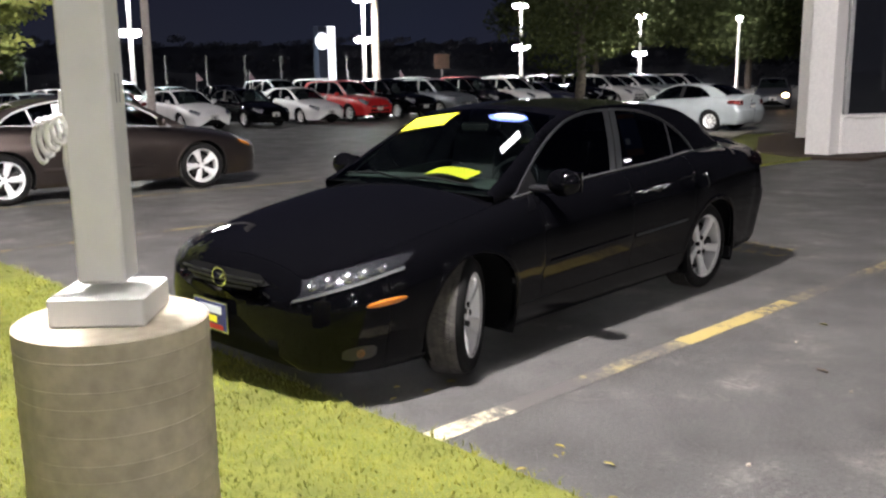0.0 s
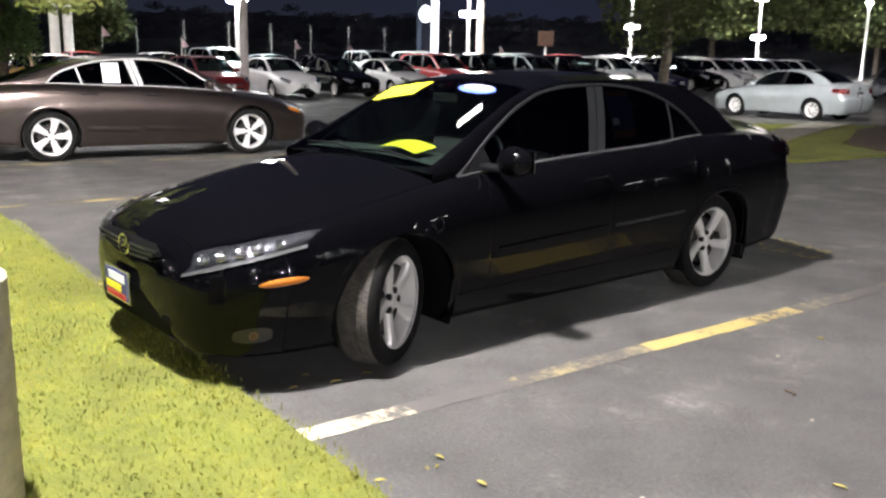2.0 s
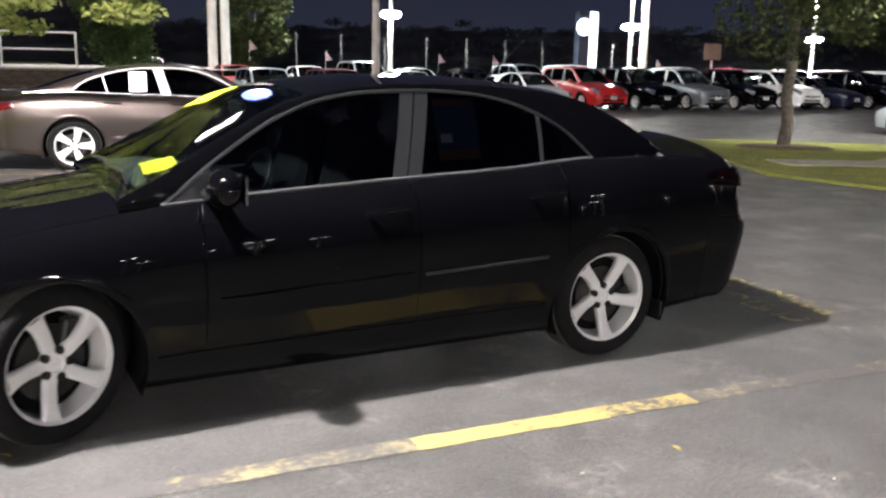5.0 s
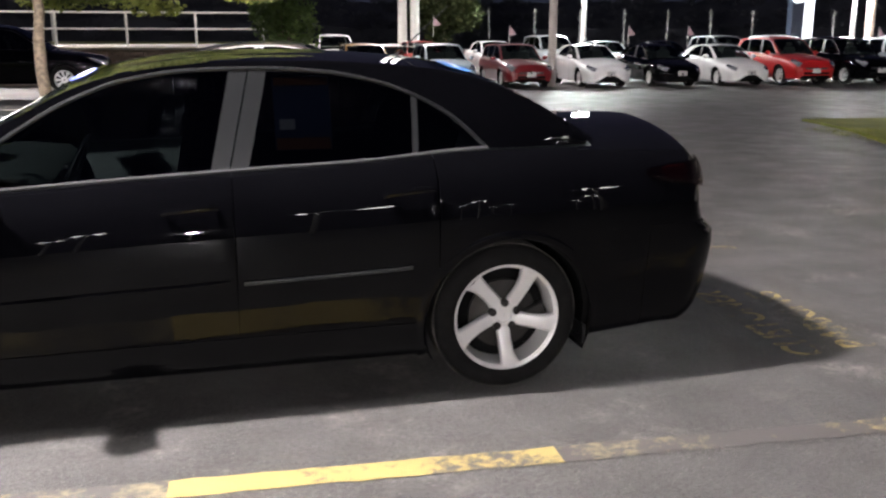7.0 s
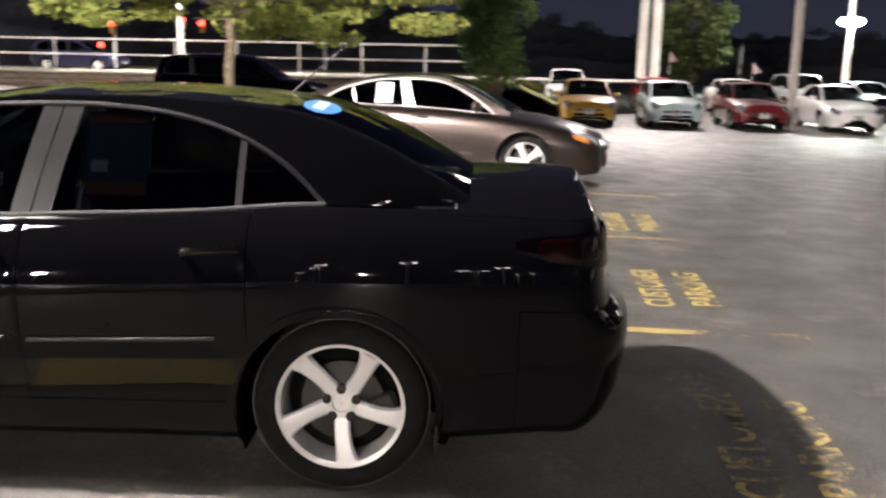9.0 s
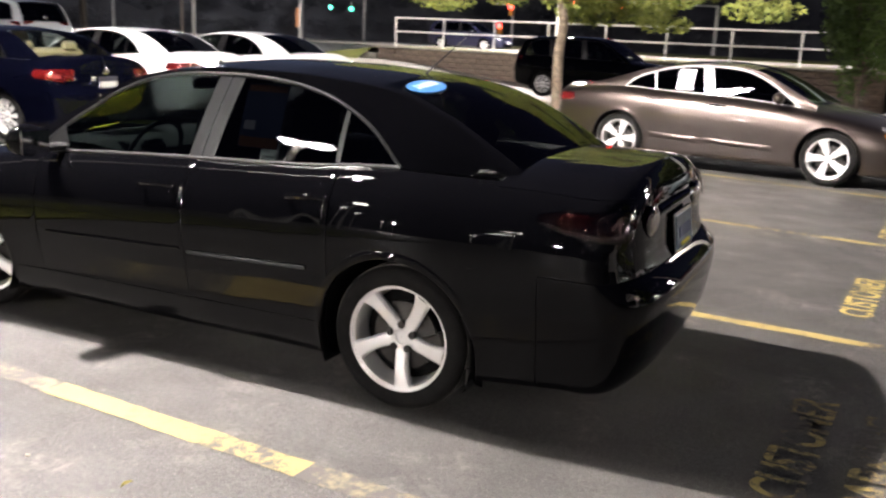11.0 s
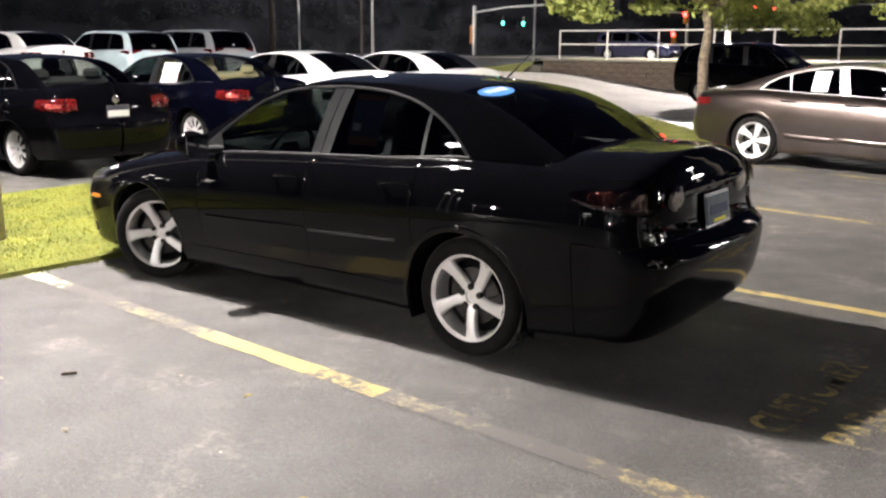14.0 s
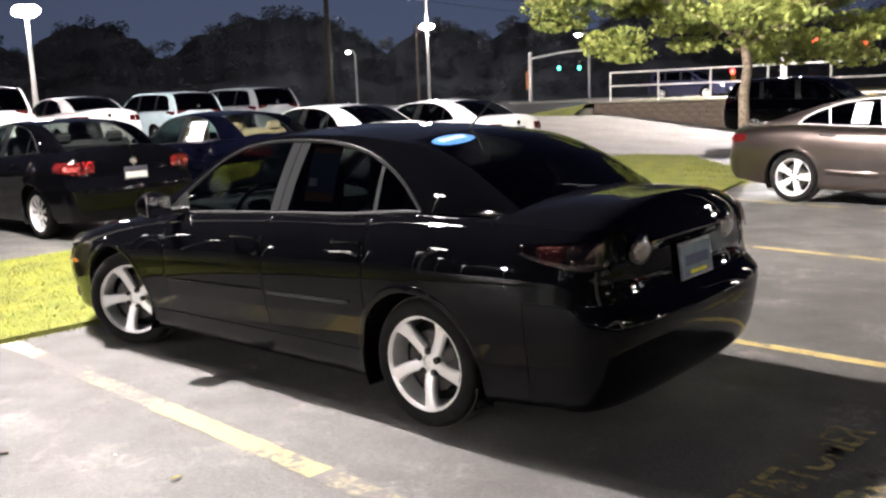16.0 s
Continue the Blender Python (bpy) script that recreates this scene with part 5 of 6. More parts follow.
    sticker("label_bar", -0.49, -0.45, 0.77, 0.785, INK, "", False, 0.009, 0.05, wl_)
    tag = part("dash_tag", Mesh().grid([[(0.46 + 0.15 * w + 0.04 * u, -0.38 + 0.40 * u, 0.998 + 0.02 * math.sin(3 * u) + 0.03 * w) for w in (0, 0.5, 1)] for u in np.linspace(0, 1, 9)]), STICK_YEL, root, "yellow hang tag lying on the dashboard")
    # rear screen sticker and window sheet
    rr = []
    for i in range(13):
        u = i / 12
        q = math.sqrt(max(0.0, 1 - (2 * u - 1) ** 2))
        rr.append([])
        for j in range(7):
            x = 2.545 + (j / 6 - 0.5) * 0.135 * q
            y = -0.525 + 0.30 * u
            f = abs(y) / c["we"](x)
            rr[-1].append((x + 0.004, y, c["zc"](x) - c["cr"](x) * f * f + 0.006))
    rs = part("rear_oval_sticker", Mesh().grid(rr), STICK_SKY, root, "blue oval sticker on the rear window", smooth=False)
    for i in range(6):
        y = -0.465 + 0.032 * i
        part("sticker_bar", Mesh().poly([(xx, yy, c["zc"](xx) - c["cr"](xx) * (abs(yy) / c["we"](xx)) ** 2 + 0.010) for xx, yy in ((2.522, y), (2.522, y + 0.020), (2.566, y + 0.020), (2.566, y))]), STICK_WHITE, rs, smooth=False)
    sh = Mesh().grid([[(x, -(car.yside(x, z) - 0.012), z) for x in np.linspace(1.74, 1.965, 6)] for z in np.linspace(1.05, 1.335, 6)])
    sheet = part("window_sheet", sh, mat("guide_blue", (0.055, 0.09, 0.19), 0.6), root, "blue buyer sheet stuck inside the rear door window", smooth=False)
    for z, h, mt in ((1.315, 0.03, ORANGE), (1.075, 0.045, ORANGE), (1.15, 0.04, STICK_WHITE)):
        part("sheet_bar", Mesh().grid([[(x, -(car.yside(x, zz) - 0.009), zz) for x in ((1.745, 1.96) if mt is ORANGE else (1.76, 1.82))] for zz in (z - h / 2, z + h / 2)]), mt, sheet, smooth=False)
    for hx, st in ((0.0, 29.0), (2.675, 0.0)):
        for sd in (-1, 1):
            wheel(root, "five", hx, sd * 0.70, 0.322, sd, st, 36 if hx else -18)
    return root


black_sedan()


# ------------------------------------------------------------------ other cars
def plain_car(spec, name, label, colour, m, wheels="nine", rear_glass=GL_SIDE, glz=None, trim=TRIM, group="", cloth=CLOTH, step=0.07, steer=0.0, detail=True, kind="car"):
    """A parked car: painted body, glasshouse, lamps, bumpers, plates, mirrors and wheels."""
    car = Car(spec)
    s, c = car.s, car.c
    root = thing(name, label, kind, m, group)
    v, faces, caps = car.shell(step, (0.60, 1.56, 2.36))
    own = {"body": [], "cabin_tub": [], "underbody": []}
    for q, cx, cy, cz, k in faces:
        own["underbody" if k <= 3 else "cabin_tub" if k >= 22 and s["tub"][0] - 0.003 < cx < s["tub"][1] + 0.003 else "body"].append(q)
    own["body"] += caps
    for n, fs in own.items():
        part(n, sub(v, fs), colour if n == "body" else CORE if n == "underbody" else DASH, root)
    arches(car, root, colour, detail)
    glasshouse(car, root, colour, dict(front=GL_FRONT, side=GL_SIDE, back=rear_glass, rear=rear_glass), 0.1, trim)
    tall = c["zs"](1.5)
    seats(root, cloth, tall - 0.05)
    L0, L1 = s["L0"], s["L1"]
    zr, zf = c["zs"](L1 - 0.3), c["zs"](L0 + 0.2)
    for sd in (-1, 1):
        h = part("headlight", car.patch((L0 + 0.06, 17.6), (L0 + 0.42, 19.2), (L0 + 0.5, 22.4), (L0 + 0.09, 23.6), sd, 0.006, 8, 5, 0.012), mat("headlamp_clear", (0.55, 0.57, 0.58), 0.1, 0.7, 1.0), root, "clear headlight")
        if s["tail"]:
            xt, tl = s["tail"][0], L1 - s["tail"][0]
            part("tail_light", car.patch((xt - 0.13, 16.4), (xt + 0.55 * tl, 15.6), (xt + 0.55 * tl, 18.7), (xt - 0.10, 18.3), sd, 0.006, 14, 5, 0.010), LAMP_RED, root, "red wrap-round tail light")
            part("reverse_lamp", car.patch((xt + 0.12 * tl, 16.4), (xt + 0.50 * tl, 16.3), (xt + 0.50 * tl, 17.2), (xt + 0.12 * tl, 17.3), sd, 0.017, 8, 4, 0.003), mat("clear_red_lens", (0.25, 0.05, 0.045), 0.1, 0.3, 1.0, var=0.4, vscale=40.0), root, "clear reflector band in the tail light") if detail else None
            part("trunk_lamp", car.patch((xt + 0.57 * tl, 15.7), (xt + 0.76 * tl, 15.9), (xt + 0.74 * tl, 18.4), (xt + 0.57 * tl, 18.7), sd, 0.006, 8, 5, 0.008), LAMP_RED, root, "red inner tail light")
        else:
            part("tail_light", car.patch((L1 - 0.34, 18.6), (L1 - 0.09, 17.8), (L1 - 0.09, 20.6), (L1 - 0.32, 20.0), sd, 0.006, 8, 5, 0.010), LAMP_RED, root, "red tail light")
            part("trunk_lamp", Mesh().box((L1 - 0.085, sd * 0.50, c["zs"](L1 - 0.12) * 0.97), (0.03, 0.28, 0.10), 0.02), LAMP_RED, root, "red inner tail light")
        part("door_mirror", Mesh().ball((s["cowl"] + 0.26, sd * (c["wg"](0.7) + 0.22), tall + 0.03), (0.07, 0.11, 0.075), 7), colour, root)
        for xh in (1.38, 2.22):
            part("door_handle", Mesh().tube([car.surf(xh - 0.1, 17.8, sd, 0.01), car.surf(xh - 0.06, 17.8, sd, 0.03), car.surf(xh + 0.06, 17.8, sd, 0.03), car.surf(xh + 0.1, 17.8, sd, 0.01)], 0.012, 6), colour if trim is TRIM else TRIM, root)
    zg = (c["zs"](L0) + c["bot"](L0)) / 2
    gr = part("grille", Mesh().box((L0 + 0.005, 0, c["zs"](L0) - 0.035), (0.04, 0.8 * c["W"](L0) * 2, 0.07), 0.015), TRIM, root, "black grille")
    part("grille_bar", Mesh().box((L0 - 0.018, 0, c["zs"](L0) - 0.03), (0.012, 0.72 * c["W"](L0) * 2, 0.012), 0.003), CHROME, gr)
    part("badge", Mesh().lathe([(0.055, -0.02), (0.055, -0.03), (0.04, -0.032), (0.001, -0.032)], 20, "x", (L0 + 0.005, 0, c["zs"](L0) - 0.03)), CHROME, gr, "plain round chrome badge")
    part("lower_intake", Mesh().box((L0 + 0.012, 0, zg - 0.06), (0.05, 0.9 * c["W"](L0) * 2, 0.10), 0.02), CORE, root)
    part("front_plate", Mesh().box((L0 - 0.012, 0, zg + 0.03), (0.012, 0.31, 0.16), 0.003), PLATE_WHITE, root)
    zp = 0.79 if s["tail"] else c["zs"](L1 - 0.1) * 0.93
    rp = part("rear_plate", Mesh().box((L1 - 0.062, 0, zp), (0.012, 0.31, 0.16), 0.003), INK if detail else PLATE_WHITE, root)
    if detail:
        part("plate_bar", Mesh().box((L1 - 0.054, 0, zp - 0.022), (0.004, 0.285, 0.075)), PLATE_WHITE, rp, smooth=False)
    part("rear_badge", Mesh().lathe([(0.05, 0.0), (0.05, 0.02), (0.03, 0.022), (0.001, 0.022)], 20, "x", (L1 - (0.118 if s["tail"] else 0.125), 0, zp + (0.15 if s["tail"] else 0.2))), CHROME, root, "plain round chrome badge")
    part("bumper_strip", Mesh().tube([(L1 - 0.10, -0.62, zr * 0.64), (L1 + 0.005, 0, zr * 0.62), (L1 - 0.10, 0.62, zr * 0.64)], 0.012, 6), CHROME if detail else TRIM, root)
    for hx in (0.0, s["wb"]):
        for sd in (-1, 1):
            wheel(root, wheels, hx, sd * (c["W"](hx) - 0.185), s["r"], sd, steer if hx == 0 else 0, random.uniform(0, 72))
    return root


P_BROWN = paint("bronze_brown_paint", (0.080, 0.064, 0.057), 0.95, 0.30)
P_WHITE = paint("white_car_paint", (0.72, 0.72, 0.70))
P_SILVER = paint("silver_car_paint", (0.42, 0.46, 0.47), 0.6)
P_DARK = paint("dark_car_paint", (0.0011, 0.0011, 0.0016))
P_NAVY = paint("navy_car_paint", (0.0009, 0.0011, 0.0035))
P_RED = paint("red_car_paint", (0.36, 0.012, 0.012))
P_DKRED = paint("maroon_car_paint", (0.12, 0.008, 0.010))
P_GREY = paint("grey_car_paint", (0.13, 0.14, 0.15), 0.5)
P_SKY = paint("pale_blue_paint", (0.46, 0.58, 0.60))
P_GOLD = paint("golden_yellow_paint", (0.45, 0.24, 0.02))
P_BLUE = paint("blue_car_paint", (0.009, 0.010, 0.034), 0.4)

brown = plain_car(COUPE, "coupe", "bronze brown four-door coupe with a paper in its window", P_BROWN, pose(3.36, 8.70, 0, 0, 0, 175.4), "twin", GL_SIDE, trim=BRIGHT_TRIM, step=0.04)
bc = Car(COUPE)
part("window_paper", Mesh().grid([[(x, bc.yside(x, z) + 0.012, z) for x in (1.78, 1.88, 2.0)] for z in (1.03, 1.15, 1.29)]), PAPER, brown, "white price sheet on the rear door window", smooth=False)
part("side_marker", bc.patch((-0.80, 17.0), (-0.60, 17.6), (-0.58, 18.8), (-0.78, 18.6), 1, 0.012, 6, 3), LAMP_AMBER, brown, "amber side marker lamp")
for a, b in ((0.66, 1.52), (1.58, 2.25)):
    part("moulding", bc.patch((a, 9.4), (b, 9.6), (b, 10.5), (a, 10.3), 1, 0.006, 16, 6, 0.02), P_BROWN, brown, "side moulding")


def spot(x, y, rot, spec):
    return pose(x, y, ground_z(x, y), 0, 0, rot)


# row beyond the left lawn, noses away
T = -4.72
for y, sp, col, lab, cl, extra in ((1.62, SALOON, P_DARK, "black four-door saloon seen from behind with red tail lights", CLOTH, 0.0), (4.42, SALOON, P_NAVY, "dark blue saloon with cream seats and a paper in its window", BEIGE, -0.35), (7.15, SEDAN, P_WHITE, "white saloon with a dark roof panel", CLOTH, -0.9), (9.85, SEDAN, P_WHITE, "white saloon parked in a row", CLOTH, -0.7), (-1.25, SALOON, P_DARK, "black saloon at the end of the row", CLOTH, 0.0)):
    sedan = plain_car(sp, "saloon", lab, col, pose(T + extra, y, 0.06 if y > 5 else 0, 0, 0, 2.5) @ pose(-sp["L1"], 0, 0), "ten", GL_REAR if sp is SALOON else GL_SIDE, group="saloons in the row beyond the lawn", cloth=cl, step=0.05)
    part("parcel_shelf", Mesh().box((2.62, 0, 0.99), (0.62, 1.2, 0.03), 0.01), cl, sedan)
    if cl is BEIGE:
        k = Car(sp)
        part("window_paper", Mesh().grid([[(x + 0.12 * (z - 1.17), -(k.yside(x, z) + 0.010), z) for x in (1.76, 1.96, 2.16)] for z in (1.02, 1.17, 1.32)]), PAPER, sedan, "white price sheet", smooth=False)
for y, sp, col, lab in ((6.4, SEDAN, P_WHITE, "white saloon in the second row"), (8.9, HATCH, P_SKY, "pale blue hatchback in the second row"), (11.3, varied(SUV, 1.0, 0.9, 1.0), P_SILVER, "silver estate in the second row"), (3.9, SUV, P_WHITE, "white estate in the second row"), (1.2, SEDAN, P_SILVER, "silver saloon in the second row")):
    plain_car(sp, "saloon" if sp is SEDAN else "hatchback", lab, col, pose(-17.0 - sp["L1"] * 0.5, y, 0.45), "nine", group="second row beyond the lawn", step=0.09, detail=False)

# far row, noses toward the stalls
ROW = [(5.24, SUV, P_GOLD, "golden yellow hatchback", 0.86), (7.95, HATCH, P_SKY, "pale blue hatchback", 1), (10.6, HATCH, P_DKRED, "dark red hatchback", 1), (13.4, SALOON, P_WHITE, "white saloon", 1), (16.0, SALOON, P_DARK, "black saloon", 1), (18.6, SALOON, P_WHITE, "white saloon", 1),
       (21.1, SUV, P_RED, "red estate", 1), (23.7, SUV, P_DARK, "black estate", 1), (26.3, SUV, P_GREY, "dark grey estate", 1), (28.9, SUV, P_DARK, "black estate", 1), (31.6, SUV, P_WHITE, "white estate", 1), (34.3, SALOON, P_BLUE, "blue saloon", 1), (37.0, SUV, P_DARK, "black estate", 1), (39.7, SUV, P_WHITE, "white estate", 1), (42.4, SUV, P_WHITE, "white estate", 1), (45.1, SUV, P_SILVER, "silver estate", 1), (47.8, SUV, P_WHITE, "white estate", 1)]
for x, sp, col, lab, k in ROW:
    plain_car(sp if k == 1 else varied(SUV, 1, k, 1), "saloon" if sp is SALOON else "estate_car" if sp is SUV else "hatchback", lab + " in the far row under lot lights", col, pose(x, 26.3, -0.3, 0, 0, 90), "nine", group="far row of parked cars", step=0.09, detail=False)
ROW2 = [(4.9, SUV, P_WHITE), (8.6, SALOON, P_RED), (11.9, SALOON, P_WHITE), (14.6, SUV, P_SILVER), (17.2, SALOON, P_SKY), (20.0, SALOON, P_DARK), (23.0, SUV, P_GREY), (26.0, SUV, P_WHITE), (29.5, SALOON, P_DARK), (33.0, SUV, P_WHITE), (37.0, SUV, P_RED), (41, SUV, P_WHITE), (45, SUV, P_WHITE), (49, SUV, P_WHITE)]
for x, sp, col in ROW2:
    plain_car(sp, "saloon" if sp is SALOON else "estate_car", "parked car behind the far row", col, pose(x, 34.5, -0.25, 0, 0, 90), "nine", group="second far row of parked cars", step=0.1, detail=False)

plain_car(SALOON, "saloon", "silver saloon parked beyond the lawn island", P_SILVER, pose(22.87, 13.2, -0.25, 0, 0, -90), "nine", step=0.07)
plain_car(varied(SUV, 1.08, 1.02, 1.02, r=0.37), "suv", "large black sport utility vehicle on the concrete road", P_DARK, pose(-7.2 + 3.91, 21.9, -0.05, 0, 0, 180), "nine", GL_DARK, step=0.07)
plain_car(HATCH, "hatchback", "dark blue car on the raised road behind the railing", P_BLUE, pose(-16.9, 39.0, 0.85, 0, 0, 180), "nine", step=0.09)

waiting = plain_car(SALOON, "saloon", "dark saloon with its warm headlight switched on", P_GREY, pose(38.9, 17.1, -0.25, 0, 0, 27), "nine", step=0.09, detail=False)
part("lit_headlight", Mesh().ball((-0.93, -0.58, 0.66), (0.09, 0.16, 0.11), 8), mat("headlight_glow", (1.0, 0.62, 0.28), emit=26.0), waiting, "warm glowing headlight")
for fx, fy, fz in ((8.9, 34.2, 1.62), (12.2, 34.2, 1.24), (17.6, 34.2, 1.24), (20.4, 34.2, 1.24), (29.9, 34.2, 1.24)):
    flag = thing("car_flag", "small pale pink pennant clipped to a car roof", "flag", pose(fx, fy, fz), "pennants on the parked cars")
    part("staff", Mesh().tube([(0, 0, -0.25), (0.03, 0, 0.62)], 0.012, 6), WHITE_STEEL, flag)
    part("pennant", Mesh().grid([[(0.03, 0, 0.60), (0.18, 0.03, 0.44), (0.32, -0.02, 0.27)], [(0.02, 0.0, 0.20), (0.16, 0.03, 0.20), (0.32, -0.02, 0.24)]]), mat("pennant_pink", (0.62, 0.42, 0.46), 0.8, var=0.1), flag, smooth=False)

# ------------------------------------------------------------------ raised road, wall and railing
raised = Mesh().grid([[(-17.6, 29.75, 0.98), (-22, 40, 0.95), (-30, 70, 0.9)], [(2.5, 29.75, 0.98), (2.5, 40, 0.95), (2.5, 70, 0.9)]])
raised.grid([[(-17.6, 29.75, 0.98), (-22, 40, 0.95), (-30, 70, 0.9)], [(-27.0, 29.75, -0.32), (-34, 40, -0.3), (-46, 70, -0.3)]])
raised.grid([[(-18.0, 29.6, 0.92), (-22.0, 29.7, 0.42), (-27.0, 29.75, -0.3)], [(-18.0, 26.9, -0.29), (-22.0, 27.4, -0.295), (-27.0, 28.4, -0.31)]])
raised.grid([[(2.5, 29.75, 0.98), (2.5, 40, 0.95), (2.5, 70, 0.9)], [(5.5, 29.75, -0.32), (5.5, 40, -0.3), (5.5, 70, -0.3)]])
single("raised_ground", raised, GRASS_SOIL, "raised grassy ground above a block wall", "ground", kind="structure")
single("raised_road", Mesh().box((-9, 39.5, 0.965), (36, 9, 0.05), 0.01), ROAD, "pale raised road beyond the railing", "road", kind="structure")
wall = thing("wall_retaining", "low brown concrete block retaining wall", "wall", pose(0, 29.5, -0.3), kind="structure")
part("wall_core", Mesh().box((-7.6, 0.2, 0.62), (19.9, 0.3, 1.24)), STONE, wall, smooth=False)
bl = link("block", Mesh().box((0, 0, 0), (0.585, 0.16, 0.192), 0.018), STONE)
for r in range(6):
    for i in range(34):
        x = -17.55 + i * 0.6 + 0.3 * (r % 2) + 0.3
        if x < 2.2:
            b = new("block", bl)
            b.parent = wall
            b.matrix_basis = pose(x, random.uniform(-0.012, 0.012), 0.1 + r * 0.2)
part("cap", Mesh().box((-7.6, 0.06, 1.285), (20.0, 0.46, 0.09), 0.015), KERB, wall, "pale cap course")
for i in range(2):
    part("wing_step", Mesh().box((-18.15 - 1.15 * i, 0.1, 0.52 - 0.14 * i), (1.15, 0.34, 1.04 - 0.28 * i), 0.02), KERB, wall, "stepped pale wing of the wall")
rail = thing("railing", "white two-bar pipe railing on the retaining wall", "railing", pose(0, 29.6, 1.03), kind="structure")
for i in range(9):
    part("post", Mesh().tube([(-16.75 + i * 2.33, 0, 0), (-16.75 + i * 2.33, 0, 1.18)], 0.038, 8), WHITE_STEEL, rail)
for z in (0.62, 1.18):
    part("bar", Mesh().tube([(-16.75, 0, z), (1.9, 0, z)], 0.034, 8), WHITE_STEEL, rail)


# ------------------------------------------------------------------ poles, lamps, signals
def lot_pole(x, y, h, mid=None, label="white lot lamp pole with bright flood heads", wide=0.12, heads=4, glow=None, lens=0.26):
    z0 = ground_z(x, y)
    ob = thing("lot_lamp", label, "lamp post", pose(x, y, z0), "lot lamp poles")
    part("shaft", Mesh().lathe([(wide * 1.35, 0), (wide, h * 0.5), (wide * 0.85, h)], 12, caps=True), WHITE_STEEL, ob)
    for z in [h] + ([mid - z0] if mid else []):
        for i in range(heads):
            a = 2 * math.pi * i / heads + 0.5
            hd = part("flood_head", Mesh().box((0.36 * math.cos(a), 0.36 * math.sin(a), z + 0.06), (0.4, 0.4, 0.2), 0.05, Matrix.Rotation(a, 3, "Z")), WHITE_STEEL, ob)
            part("lens", Mesh().ball((0.38 * math.cos(a), 0.38 * math.sin(a), z - 0.04), (lens, lens, lens * 0.7), 8), glow or GLOW, hd)
    return ob


lot_pole(18.7, 43.0, 7.2, 4.0)
lot_pole(35.7, 44.5, 6.9, 3.95)
lot_pole(51.4, 44.5, 7.1, 3.6)
lot_pole(67.5, 44.5, 6.8, 3.2, heads=3)
lot_pole(75.0, 39.0, 6.6, heads=2)
lot_pole(-44.0, 16.3, 6.3, lens=0.4)
lot_pole(-60.0, 61.8, 13.0, 8.3, heads=3, lens=0.36)
lot_pole(-12.0, 36.0, 6.0, heads=3)
lot_pole(-8.0, -16.0, 8.0, glow=GLOW_NEAR)
for bx, by, bh in ((-30.0, -24.0, 7.0), (-16.0, -30.0, 7.0), (-3.0, -36.0, 7.0), (5.0, -21.0, 6.6), (11.0, -38.0, 7.0), (15.0, -17.0, 6.6), (24.0, -30.0, 7.0), (27.0, -14.0, 6.6), (38.0, -20.0, 7.0), (40.0, -4.0, 6.6), (-44.0, -40.0, 7.5), (-24.0, -52.0, 7.5), (-9.0, -60.0, 7.5), (3.0, -58.0, 7.5), (20.0, -56.0, 7.5), (34.0, -48.0, 7.5), (50.0, -36.0, 7.5), (-20.0, -14.0, 6.6), (-27.0, -9.0, 6.6), (-40.0, -19.0, 7.0), (-36.0, -33.0, 7.0), (-11.0, -19.0, 6.6), (-54.0, -28.0, 7.5), (-16.0, -42.0, 7.0), (10.0, -27.0, 6.6), (19.0, -43.0, 7.0), (-1.0, -26.0, 6.6)):
    lot_pole(bx, by, bh, wide=0.07, heads=2, glow=GLOW_NEAR, lens=0.17)


def post(name, x, y, h, r, material, label, cat="pole"):
    z0 = ground_z(x, y)
    return single(name, Mesh().lathe([(r * 1.15, z0), (r, z0 + h * 0.5), (r * 0.8, z0 + h)], 12, c=(x, y, 0), caps=True), material, label, cat)


post("utility_pole", 11.8, 26.9, 11.0, 0.13, mat("pale_pole", (0.42, 0.38, 0.34), 0.8, var=0.12, vscale=9.0), "tall pale weathered wooden utility pole")
post("sign_post", 8.5, 40.0, 12.0, 0.2, WHITE_STEEL, "tall white steel sign post")
post("sign_post", 9.1, 40.0, 12.0, 0.2, WHITE_STEEL, "tall white steel sign post")
post("utility_pole", -60.0, 49.2, 14.0, 0.24, BARK_DARK, "tall dark utility pole")
post("utility_pole", 37.5, 45.5, 12.0, 0.25, WOOD_POLE, "tall wooden utility pole")
post("utility_pole", -60.0, 60.3, 8.0, 0.12, WOOD_POLE, "thin dark pole beside the road")
for i in range(9):
    post("fence_post", 14.5 + i * 2.7, 47.0, 3.2, 0.06, mat("dull_post", (0.035, 0.035, 0.035), 0.6), "thin pale post in a row", "post")

pylon = thing("pylon_sign", "tall blue-grey pylon sign with a lit white edge", "sign", pose(31.4, 43.0, -0.3))
part("slab", Mesh().box((-0.35, 0, 2.45), (0.75, 0.5, 4.9), 0.03), SIGN_BLUE, pylon)
part("lit_edge", Mesh().box((0.30, -0.02, 2.45), (0.55, 0.52, 4.9), 0.02), SIGN_GLOW, pylon, "glowing white edge panel")
part("round_emblem", Mesh().lathe([(0.52, -0.28), (0.50, -0.31), (0.01, -0.31)], 28, "y", (-0.42, 0, 4.0)), SIGN_GLOW, pylon, "plain lit round emblem")

